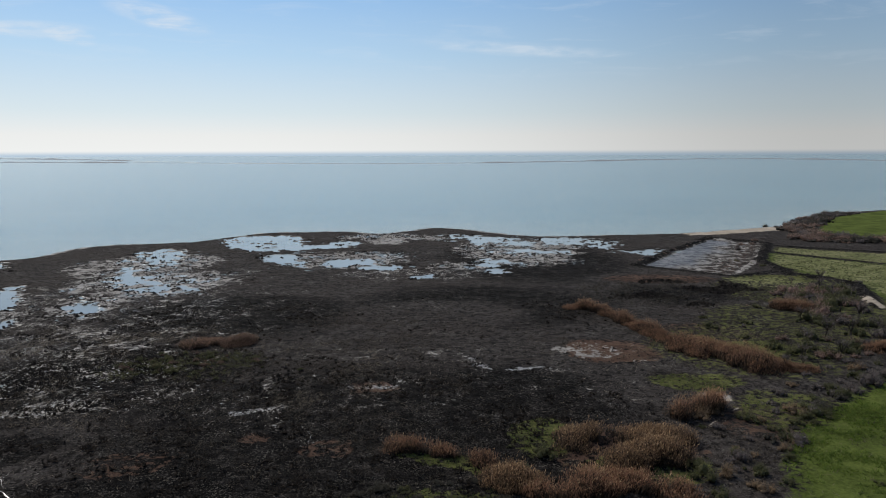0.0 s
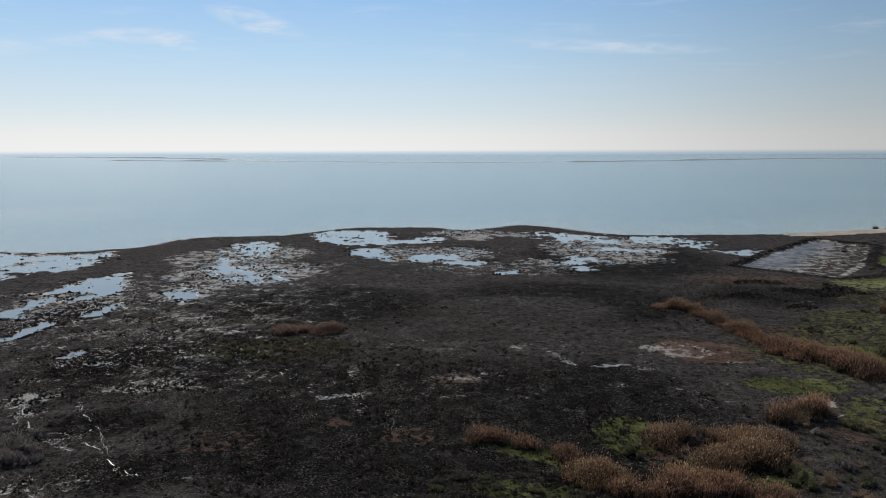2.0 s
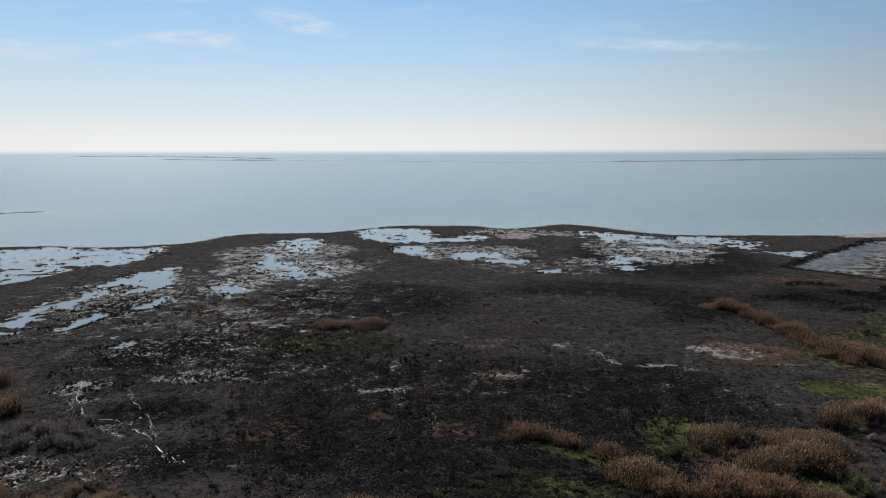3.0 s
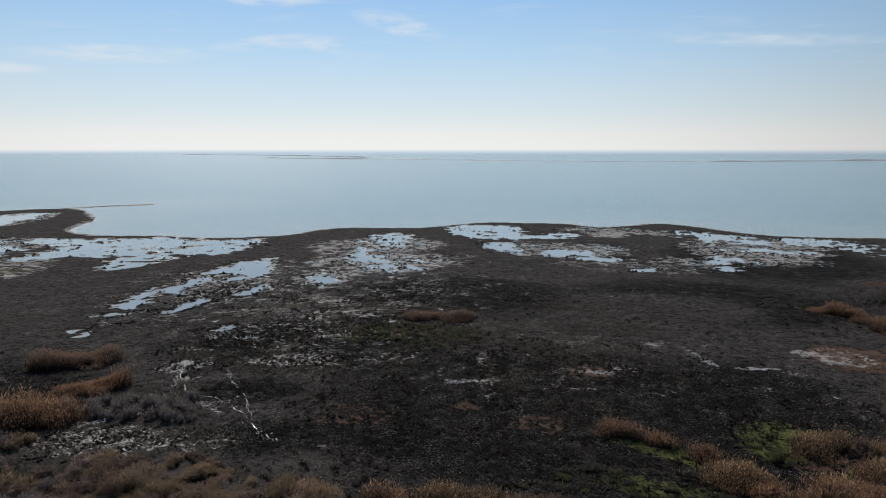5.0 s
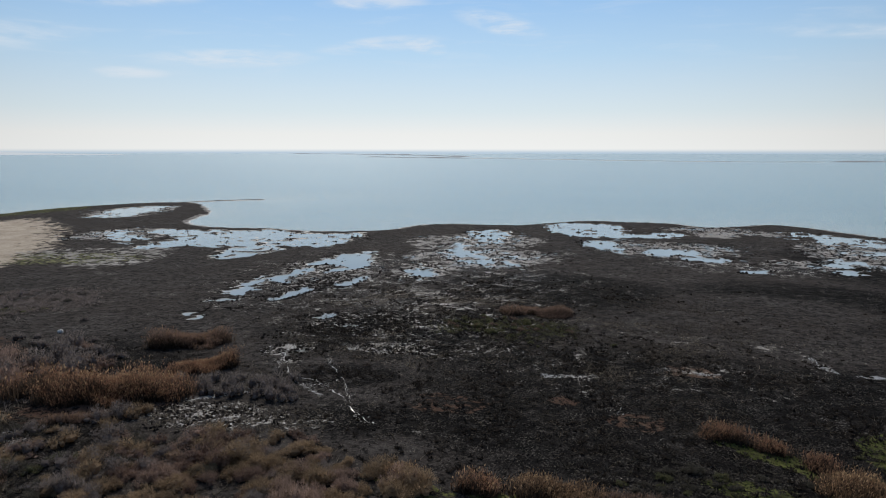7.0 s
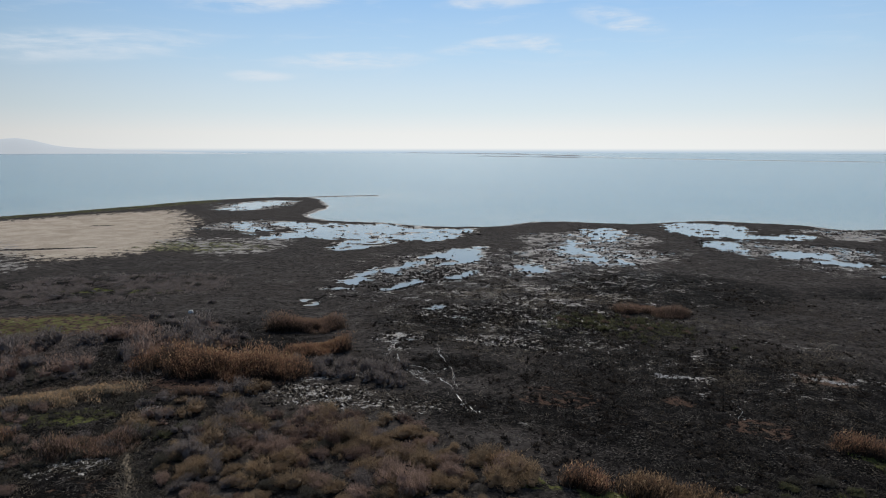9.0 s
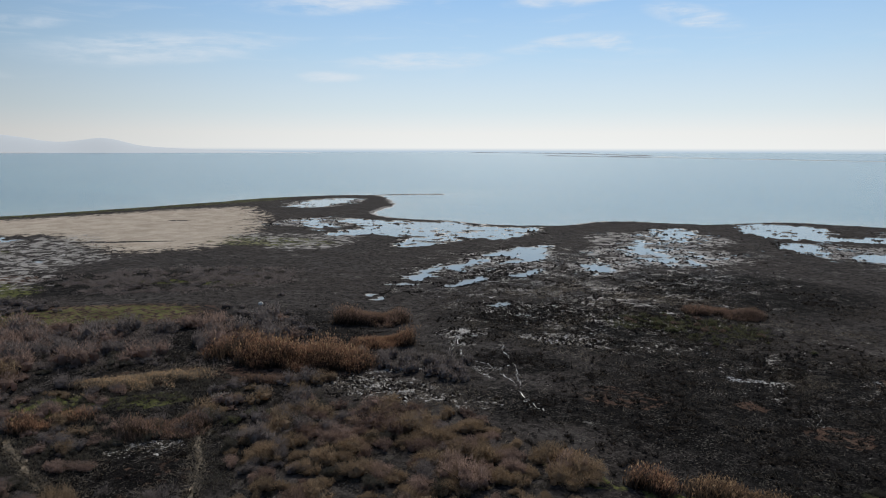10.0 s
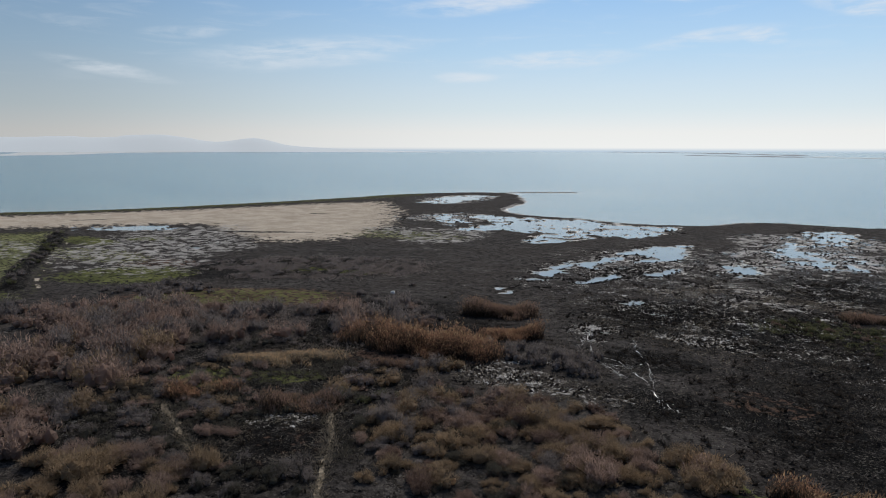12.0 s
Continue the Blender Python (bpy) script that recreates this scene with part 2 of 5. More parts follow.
FAR_COAST = material("far_coast_haze_glow", lambda n: n.add("ShaderNodeBsdfPrincipled", Base_Color=n.mix(n.noise(place(n), 0.004, 3), (0.12, 0.12, 0.12), (0.20, 0.19, 0.18)), Roughness=1.0, Emission_Color=(0.46, 0.49, 0.52), Emission_Strength=0.62).outputs[0])
SHOAL_SAND = material("far_sand_haze_glow", lambda n: n.add("ShaderNodeBsdfPrincipled", Base_Color=(0.42, 0.43, 0.42), Roughness=1.0, Emission_Color=(0.45, 0.50, 0.52), Emission_Strength=0.30).outputs[0])


# ---- numbers over the plan ----
def lattice(ix, iy, seed):
    h = (ix.astype(np.int64) * 374761393 + iy.astype(np.int64) * 668265263 + seed * 1442695041) & 0xFFFFFFFF
    h = ((h ^ (h >> 13)) * 1274126177) & 0xFFFFFFFF
    h = ((h ^ (h >> 16)) * 2246822519) & 0xFFFFFFFF
    return (h ^ (h >> 15)) / 2147483648.0 - 1.0


def ripple(x, y, size, seed=0):
    """Smooth value noise in -1..1 with features of that size."""
    c, s = math.cos(seed * 1.3 + 0.4), math.sin(seed * 1.3 + 0.4)
    x, y = (x * c - y * s) / size, (x * s + y * c) / size
    ix, iy = np.floor(x), np.floor(y)
    u, v = x - ix, y - iy
    u, v = u * u * (3 - 2 * u), v * v * (3 - 2 * v)
    a, b = lattice(ix, iy, seed), lattice(ix + 1, iy, seed)
    c, d = lattice(ix, iy + 1, seed), lattice(ix + 1, iy + 1, seed)
    return (a + (b - a) * u) * (1 - v) + (c + (d - c) * u) * v


def fbm(x, y, size, octaves=3, seed=0):
    total, amp = 0.0, 0.6
    for k in range(octaves):
        total = total + amp * ripple(x, y, size / 2 ** k, seed + 17 * k)
        amp *= 0.5
    return total


def step(v, lo, hi):
    t = np.clip((v - lo) / (hi - lo), 0, 1)
    return t * t * (3 - 2 * t)


def rounded(points, closed=True, cuts=4):
    """A smooth line through points."""
    p, out = [np.array(q, float) for q in points], []
    n = len(p)
    for i in range(n if closed else n - 1):
        a, b = p[i], p[(i + 1) % n]
        before = p[i - 1] if closed or i else a
        after = p[(i + 2) % n] if closed or i + 2 < n else b
        for k in range(cuts):
            t = k / cuts
            out.append(0.5 * (2 * b * 0 + 2 * a + (b - before) * t + (2 * before - 5 * a + 4 * b - after) * t * t + (3 * a - before - 3 * b + after) * t ** 3))
    if not closed:
        out.append(p[-1])
    return np.array(out)


def inside(x, y, outline):
    """Metres inside (+) or outside (-) an outline."""
    near, within = np.full(x.shape, 1e12), np.zeros(x.shape, bool)
    for (ax, ay), (bx, by) in zip(outline, np.roll(outline, -1, 0)):
        dx, dy = bx - ax, by - ay
        t = np.clip(((x - ax) * dx + (y - ay) * dy) / (dx * dx + dy * dy + 1e-9), 0, 1)
        near = np.minimum(near, (x - ax - t * dx) ** 2 + (y - ay - t * dy) ** 2)
        cross = ((ay > y) != (by > y)) & (x < (bx - ax) * (y - ay) / (by - ay + 1e-12) + ax)
        within ^= cross
    return np.sqrt(near) * np.where(within, 1, -1)


def along(x, y, points):
    """Metres from a line."""
    near = np.full(x.shape, 1e12)
    for (ax, ay), (bx, by) in zip(points, points[1:]):
        dx, dy = bx - ax, by - ay
        t = np.clip(((x - ax) * dx + (y - ay) * dy) / (dx * dx + dy * dy + 1e-9), 0, 1)
        near = np.minimum(near, (x - ax - t * dx) ** 2 + (y - ay - t * dy) ** 2)
    return np.sqrt(near)


def graded(lo, fine_lo, fine_hi, hi, fine, middle_lo, middle_hi, coarse):
    """Grid lines, fine in the middle, wider outwards and at last by leaps."""
    up, v, s = [], fine_hi, fine
    while v < hi:
        v += s
        up.append(v)
        s = min(s * 1.02, coarse) if v < middle_hi else s * 1.25
    down, v, s = [], fine_lo, fine
    while v > lo:
        v -= s
        down.append(v)
        s = min(s * 1.02, coarse) if v > middle_lo else s * 1.25
    return np.array(down[::-1] + list(np.arange(fine_lo, fine_hi, fine)) + up)


GX = graded(-4900, -125, 60, 4900, 0.56, -380, 270, 1.5)
GY = graded(-4900, 14, 128, 4900, 0.54, 0, 420, 0.95)
X, Y = np.meshgrid(GX, GY)
WX = X + 1.6 * fbm(X, Y, 9, 3, 3)
WY = Y + 1.6 * fbm(X, Y, 9, 3, 5)
RAG = sum(amp * ripple(X, Y, size, 8 + k) for k, (size, amp) in enumerate(((13, 0.5), (6, 0.75), (3.4, 0.9), (2.0, 0.85), (1.2, 0.75))))
FRAY = sum(amp * ripple(X, Y, size, 108 + k) for k, (size, amp) in enumerate(((9, 0.5), (4.6, 0.9), (2.7, 1.2), (1.7, 1.5), (1.15, 1.3))))
SPECK = sum(amp * ripple(X, Y, size, 28 + k) for k, (size, amp) in enumerate(((7, 0.5), (2.6, 0.6), (1.5, 0.8), (1.0, 0.6))))
FIELD = {k: np.zeros(X.shape) for k in ("burnt", "grass", "sand", "litter", "salt", "crop", "wet", "speck", "thatch")}
POND_IN = np.full(X.shape, -9.0)


def oval(cx, cy, a, b, turn, x, y):
    c, s = math.cos(radians(turn)), math.sin(radians(turn))
    u, v = (x - cx) * c + (y - cy) * s, -(x - cx) * s + (y - cy) * c
    return 1 - np.sqrt((u / a) ** 2 + (v / b) ** 2)


def pond(cx, cy, a, b, turn=0.0, ragged=1.0):
    global POND_IN
    small = min(a, b)
    w = oval(cx, cy, a, b, turn, WX, WY) * small
    POND_IN = np.maximum(POND_IN, np.where(w > -0.7 * small - 0.8, w + 0.12 * small + RAG * min(3.8, 0.85 * small) * ragged, -9.0))


def pool(outline, ragged=1.0, grow=0.05):
    """Standing water with a frayed rim: islets inside, loose puddles outside."""
    line = np.array(outline, float)
    i0, i1 = np.searchsorted(GX, (line[:, 0].min() - 9, line[:, 0].max() + 9))
    j0, j1 = np.searchsorted(GY, (line[:, 1].min() - 9, line[:, 1].max() + 9))
    cut = np.s_[j0:j1, i0:i1]
    w = inside(0.75 * X[cut] + 0.25 * WX[cut], 0.75 * Y[cut] + 0.25 * WY[cut], line)
    POND_IN[cut] = np.maximum(POND_IN[cut], np.where(w > -6, np.minimum(w, 2.5) + grow + FRAY[cut] * 1.8 * ragged, -9.0))


def patch(kind, cx, cy, a, b, turn=0.0, soft=0.5, amount=1.0):
    FIELD[kind] = np.maximum(FIELD[kind], amount * step(oval(cx, cy, a, b, turn, WX, WY), 0.0, soft))


def plot(kind, outline, soft=1.5, amount=1.0):
    FIELD[kind] = np.maximum(FIELD[kind], amount * step(inside(WX * 0.35 + X * 0.65, WY * 0.35 + Y * 0.65, np.array(outline, float)), -soft, soft))


def clear(kind, cx, cy, a, b, turn=0.0, soft=0.5):
    FIELD[kind] *= 1 - step(oval(cx, cy, a, b, turn, WX, WY), 0.0, soft)


# ---- the marsh: coast, pools, plant cover ----
COAST = [(-420, -300), (-375, -40), (-357, 35), (-343, 80), (-341, 130), (-344, 195), (-350, 247), (-338, 292), (-319, 303), (-306, 300),
         (-280, 281), (-256, 258), (-234, 224), (-217, 213), (-200, 215), (-182, 220), (-166, 219), (-151, 226), (-140, 236), (-138, 253), (-129, 266),
         (-101, 274), (-89, 290), (-80, 304), (-60, 308), (-42, 310), (-25, 301), (-7, 322), (5, 321), (20, 306), (35, 293), (53, 290), (77, 295), (103, 299),
         (133, 313), (160, 327), (178, 353), (196, 374), (227, 397), (265, 412), (360, 450)]
coast = np.vstack([rounded(COAST, False, 4), [(4900, 2200), (5200, -5200), (-5200, -5200), (-900, -1600)]])
SHORE = inside(X + 0.5 * (WX - X), Y + 0.5 * (WY - Y), coast) + 0.9 * RAG
spit = along(X, Y, [(-322, 303), (-314, 322), (-304, 335), (-296, 341)])
SHORE = np.maximum(SHORE, 3.8 - spit + 0.6 * RAG)

# the large pools of the bay and its spit
pool([(-219, 188), (-223, 199), (-203, 201), (-191, 209), (-181, 218), (-171, 211), (-156, 213), (-144, 223), (-136, 206), (-134, 194), (-141, 178), (-158, 185), (-156, 175), (-170, 166), (-178, 162), (-182, 151), (-199, 182)])
pool([(-158, 177), (-150, 184), (-142, 172), (-142, 161), (-144, 151), (-152, 154), (-157, 166)])
pool([(-294, 214), (-303, 231), (-319, 256), (-320, 276), (-303, 282), (-292, 265), (-286, 243), (-275, 226), (-283, 216)], 1.2)
pool([(-227, 175), (-233, 187), (-206, 176), (-199, 162), (-216, 168)], 1.3)
# the two creeks that drain into it
pool([(-104, 108), (-110, 116), (-114, 124), (-116, 132), (-114, 137), (-110, 140), (-106, 131), (-112, 128), (-106, 118), (-103, 110)], 0.75, -0.25)
pool([(-114, 137), (-116, 150), (-120, 166), (-121, 176), (-117, 175), (-117, 185), (-112, 183), (-106, 168), (-100, 156), (-102, 151), (-101, 142), (-107, 149), (-111, 159), (-113, 151), (-111, 142), (-105, 129)], 0.7, -0.3)
pool([(-97, 114), (-99, 120), (-99, 126), (-102, 132), (-98, 131), (-100, 141), (-98, 138), (-97, 129), (-95, 126), (-94, 116), (-95, 113)], 0.35, -0.1)
pool([(-95, 134), (-94, 146), (-92, 143), (-90, 133), (-92, 130)], 0.5)
# pools behind the middle of the shore
pool([(-91, 283), (-82, 294), (-67, 294), (-56, 284), (-55, 266), (-47, 265), (-41, 279), (-30, 271), (-37, 255), (-47, 251), (-60, 246), (-71, 249), (-80, 257)], 0.8)
pool([(-64, 233), (-59, 242), (-51, 239), (-44, 219), (-43, 212), (-52, 221), (-58, 225)], 0.8)
pool([(-110, 246), (-103, 253), (-94, 252), (-87, 226), (-86, 215), (-94, 215), (-99, 232)])
pool([(-99, 207), (-98, 215), (-88, 198), (-77, 188), (-70, 172), (-80, 183), (-89, 188)], 1.2)
pool([(-73, 184), (-68, 184), (-64, 174), (-69, 176)], 0.8)
pool([(-39, 222), (-35, 230), (-23, 228), (-22, 216), (-28, 217), (-35, 211)], 1.1)
pool([(-28, 216), (-14, 214), (-15, 208), (-25, 209)])
pool([(-90, 166), (-84, 166), (-80, 159), (-78, 150), (-84, 153)], 1.3)
pool([(-9, 196), (-2, 200), (-3, 194), (-8, 192)], 0.4)
pool([(-78, 105), (-78, 109), (-76, 106)], 0.4)
pool([(-102, 97), (-101, 98), (-96, 93), (-98, 94)], 0.7)
pool([(38, 283), (52, 286), (70, 272), (62, 250), (50, 262), (44, 258), (40, 270)], 1.5)
pool([(62, 244), (78, 250), (88, 246), (70, 236)], 1.3)
for p in ((16, 221, 3.6, 5.5), (18, 205, 2.6, 3), (5, 289, 6, 11), (15, 280, 6, 11), (27, 270, 6, 10), (44, 274, 8, 6), (41, 244, 4, 5), (30, 250, 4, 4), (24, 262, 4, 5)):
    pond(*p, 10, 1.6)
pond(-261, 66, 15.5, 6, 53, 0.6)

# wet ground, broken by pools large and small
for p in ((-93, 222, 30, 28, 0, 0.62), (-80, 188, 32, 26, 0, 0.6), (-35, 228, 36, 26, 0, 0.5), (26, 246, 30, 46, 0, 0.6), (-25, 288, 26, 18, 0, 0.6), (-108, 150, 20, 38, 10, 0.34), (-84, 160, 14, 16, 0, 0.48),
          (-165, 195, 46, 26, 20, 0.55), (-220, 180, 26, 28, 30, 0.62), (-300, 250, 24, 44, 20, 0.78), (-205, 62, 40, 24, 53, 0.42), (5, 213, 16, 14, 0, 0.42)):
    patch("wet", *p[:5], soft=0.6, amount=p[5])
# tussocks that stand in a film of water
for p in ((-80, 145, 64, 68, 10, 0.42), (-30, 105, 52, 34, 0, 0.20), (10, 110, 40, 26, 0, 0.14), (-64, 130, 22, 30, 0, 0.5), (-62, 108, 36, 24, 20, 0.46), (-40, 98, 26, 12, 10, 0.28), (-56, 93, 14, 4.5, 15, 0.70), (-62, 107, 16, 11, 20, 0.52), (-72, 130, 24, 14, 20, 0.44), (-70, 86, 6, 5, 25, 0.78), (-66, 82, 3, 3, 0, 0.7), (-58, 60, 17, 7, 18, 0.5)):
    patch("speck", *p[:5], soft=0.7, amount=p[5])
for p in ((-80, 190, 40, 36, 0, 0.42), (-90, 135, 18, 12, 20, 0.36),
          (-25, 92.5, 6, 1.5, 20, 0.8), (-12, 102, 4, 1.5, 0, 0.5), (-17, 83, 3, 3, 10, 0.35), (28, 240, 26, 40, 0, 0.5), (6, 112, 2, 4, 10, 0.5), (-10, 200, 40, 14, 0, 0.42), (29, 122, 9, 5, 0, 0.42), (-66, 31, 7, 4.5, 60, 0.5), (-78, 43, 5, 3, 40, 0.5)):
    patch("speck", *p[:5], soft=0.7, amount=p[5])
TRAILS = [([(-68, 83), (-65, 79), (-62.2, 76.3), (-58.7, 75.2), (-55.1, 74.5), (-51.6, 72.9), (-48.5, 70.3)], 0.55), ([(-59, 74), (-54.5, 71.7), (-48.4, 69.4), (-44.3, 66.8)], 0.45),
          ([(-62.2, 86.5), (-59.2, 82.6), (-54.8, 78.5), (-49.7, 72.9), (-46.4, 68.9), (-44, 67.1), (-41.6, 65.7)], 0.36), ([(-70, 87), (-67, 81), (-65, 77)], 0.4),
          ([(-66, 62), (-63, 67), (-60, 71)], 0.4), ([(-76.5, 46), (-72, 43), (-69, 41)], 0.5), ([(5, 116), (6, 113), (8, 110)], 0.5), ([(-29, 91), (-25.7, 92.6), (-21, 94)], 0.7), ([(-19, 87), (-17, 84), (-17, 81)], 0.2), ([(11, 110), (14, 110.5), (17, 111)], 0.5), ([(-15, 101), (-11, 102), (-8, 101.5)], 0.4)]
POND_IN = np.maximum(POND_IN, np.where(FIELD["wet"] > 0.05, (RAG - 2.35 + 2.6 * FIELD["wet"]) * 1.1, -9.0))
POND_IN = np.maximum(POND_IN, np.where(FIELD["speck"] > 0.05, (0.75 * SPECK - 2.1 + 2.1 * FIELD["speck"]) * 1.6, -9.0))
# drying mud rings the pools
FIELD["salt"] = np.maximum(FIELD["salt"], np.clip(FIELD["wet"] * 1.15, 0, 0.56) * step(POND_IN, -6.5, -0.5))

# burnt reed ground
for p in ((-10, 85, 55, 40, 0), (-55, 105, 40, 26, 20), (30, 225, 46, 60, 0), (58, 170, 22, 18, 0), (10, 160, 46, 34, 0), (-90, 60, 30, 30, 50), (-70, 25, 26, 26, 50), (-45, 150, 40, 30, 0), (-160, 60, 50, 22, 53)):
    patch("burnt", *p, soft=0.7, amount=0.78)
for p in ((-20, 72, 26, 12, 0), (12, 92, 24, 14, 0), (8, 102, 26, 16, 0), (-28, 72, 26, 14, 10), (-43, 67, 15, 10, 20), (-54, 79, 14, 8, 20), (0, 70, 24, 10, 0), (-60, 100, 20, 14, 20), (-88, 40, 26, 12, 52), (-62, 27, 13, 10, 45), (-72, 45, 14, 12, 45), (58, 172, 26, 16, 0), (-35, 95, 16, 10, 10), (34, 232, 26, 34, 0), (58, 172, 18, 12, 0), (-30, 80, 12, 9, 20), (-60, 108, 18, 10, 20)):
    patch("burnt", *p, soft=0.95, amount=1.0)
for p in ((61, 191, 26, 10, 0), (-95, 110, 20, 26, 20), (-1, 150, 26, 18, 0), (-125, 115, 30, 30, 20)):
    clear("burnt", *p)
# litter of reeds and brown earth
for p in ((30, 121, 11, 9, 0, 1.0), (-11, 101.5, 5, 3.2, 0, 0.9), (-24.5, 83, 3, 2, 0, 0.6), (-14, 80, 5, 3.5, 0, 0.44), (-86, 44, 7, 4, 60, 0.8), (61, 191, 22, 9, 0, 0.55), (-87, 42, 8, 4, 52, 0.75), (-59, 29, 6, 8, 52, 0.22), (-127, 50, 30, 12, 52, 0.75),
          (-36, 76, 9, 5, 20, 0.30), (22, 80, 14, 9, 0, 0.6), (52, 128, 18, 18, 0, 0.5), (-75, 57, 14, 8, 40, 0.6), (-175, 50, 14, 10, 53, 0.5), (45, 88, 12, 10, 0, 0.5)):
    patch("litter", *p[:5], amount=p[5])
# grass
for p in ((58, 122, 9, 7, 0, 0.8), (40, 104, 9, 5.5, 0, 0.7), (13, 83, 6.5, 8, 0, 0.62), (1, 76.5, 8, 2.2, -20, 0.8), (0, 67, 9, 3, 0, 0.5), (-30, 55, 6, 2, 0, 0.5), (-19, 57, 4, 2, 20, 0.9), (-23, 56, 3, 2, 0, 0.9), (55, 122, 24, 24, 0, 0.40), (72, 140, 26, 24, 0, 0.43), (85, 175, 20, 22, 0, 0.44), (98, 150, 16, 24, 0, 0.46), (48, 92, 12, 10, 40, 0.45)):
    patch("grass", *p[:5], amount=p[5])
for p in ((-127, 51, 27, 10, 52, 0.46), (-146, 75, 9, 4, 53, 0.7), (-165, 40, 20, 14, 53, 0.7), (-225, 62, 10, 6, 53, 0.75), (-237, 98, 12, 5, 53, 0.75), (-78, 38, 8, 4, 50, 0.55), (92, 190, 16, 10, 0, 0.7), (24, 74, 10, 5, 0, 0.6), (-85, 30, 6, 5, 50, 0.6)):
    patch("grass", *p[:5], amount=p[5])
patch("grass", -232, 46, 20, 8, 14, amount=0.8)
plot("grass", [(-268, 28), (-258, 41), (-193, 25), (-169, 17), (-260, -10)], 5, 0.62)
plot("grass", [(-320, 5), (-266, 26), (-264, 44), (-233, 40), (-152, 18), (-147, 8), (-250, -20)], 12, 0.6)
patch("salt", -225, 25, 50, 14, 15, amount=0.36)
plot("crop", [(82, 112), (70, 105), (57, 94), (47, 85), (40, 75), (36, 66), (38, 40), (140, 40), (170, 120)], 5.0)
plot("crop", [(160, 294), (183, 331), (209, 367), (241, 393), (262, 407), (420, 440), (400, 260), (182, 276)], 2.5)
plot("crop", [(100, 214), (113, 240), (140, 211), (190, 190), (150, 138), (104, 158), (109, 178), (106, 195)], 1.5, 0.64)
patch("grass", 125, 195, 34, 40, amount=0.45)
plot("grass", [(116, 243), (123, 254), (155, 236), (200, 215), (192, 193), (140, 214)], 1.5, 0.5)
plot("litter", [(116, 243), (123, 254), (155, 236), (200, 215), (192, 193), (140, 214)], 1.5, 0.42)
# bleached meadows
plot("thatch", [(103, 214), (114, 238), (140, 209), (190, 188), (150, 140), (108, 160), (111, 178), (108, 195)], 1.5, 0.60)
plot("thatch", [(117, 243), (124, 252), (155, 234), (200, 213), (192, 195), (140, 216)], 1.2, 0.66)
plot("thatch", [(-268, 28), (-258, 41), (-193, 25), (-169, 17), (-260, -10)], 5, 0.5)
patch("thatch", 88, 186, 14, 10, amount=0.5)
patch("thatch", -190, 128, 40, 16, 30, amount=0.40)
patch("salt", -190, 140, 34, 16, 30, amount=0.40)
patch("grass", -136, 84, 9, 5, 50, amount=0.6)
patch("thatch", -200, 42, 30, 12, 15, amount=0.42)
# west coast strip: grass colour, which also paints in the paleness of distant haze
west = along(X, Y, [(-372, -60), (-351, 40), (-337, 90), (-337, 195), (-342, 245)])
FIELD["grass"] = np.maximum(FIELD["grass"], 0.44 * step(west, 16, 6))
# sand and drying mud
plot("sand", [(-335, 10), (-332, 33), (-318, 105), (-312, 173), (-304, 200), (-262, 180), (-236, 161), (-205, 136), (-190, 108), (-197, 90), (-215, 88), (-257, 90), (-276, 54), (-290, 20)], 18)
clear("sand", -257, 77, 20, 6, 53), clear("sand", -218, 100, 20, 2.2, 48), clear("sand", -266, 143, 6, 2.5, 50), clear("sand", -297, 60, 10, 2, 60)
plot("sand", [(103, 297), (133, 311), (158, 325), (150, 307), (118, 292), (104, 290)], 2.5)
patch("sand", 39.5, 97, 3.4, 2.6, 0, amount=0.7), patch("sand", 101, 160, 2.2, 9, -20, amount=0.6)
for p in ((-176, 142, 18, 34, 30, 0.40), (-95, 215, 30, 30, 0, 0.55), (-22, 276, 12, 16, 0, 0.7), (-78, 182, 18, 20, 0, 0.5), (26, 121, 9, 7, 0, 0.37), (40, 97.5, 3, 2, 0, 0.6),
          (-285, 232, 20, 20, 20, 0.45), (-30, 225, 24, 22, 0, 0.45), (20, 255, 24, 30, 0, 0.42), (45, 255, 8, 14, 0, 0.55), (42, 240, 12, 4, 0, 0.5), (-6, 285, 12, 12, 0, 0.5)):
    patch("salt", *p[:5], amount=p[5])
plot("salt", [(-212, 30), (-258, 66), (-246, 104), (-205, 92), (-185, 72), (-160, 57), (-158, 42), (-179, 28)], 16, 0.44)
plot("salt", [(60, 214), (108, 281), (124, 263), (103, 222), (83, 194)], 1.0, 0.62)
for line, w in (([(84, 132), (88, 135.5), (96, 143)], 0.9), ([(31, 83), (36, 87.5), (41, 93)], 0.55), ([(-150, 20), (-183, 27), (-221, 38), (-250, 45)], 0.4)):
    FIELD["sand"] = np.maximum(FIELD["sand"], 0.62 * step(0.55 * w - along(0.5 * X + 0.5 * WX, 0.5 * Y + 0.5 * WY, line) + 0.25 * RAG, -0.3, 0.5))

FIELD["salt"] = np.maximum(FIELD["salt"], 0.62 * step(SHORE, -1.5, 0.4) * step(SHORE, 4.6, 2.0) * step(ripple(X, Y, 26, 51), -0.55, 0.1))
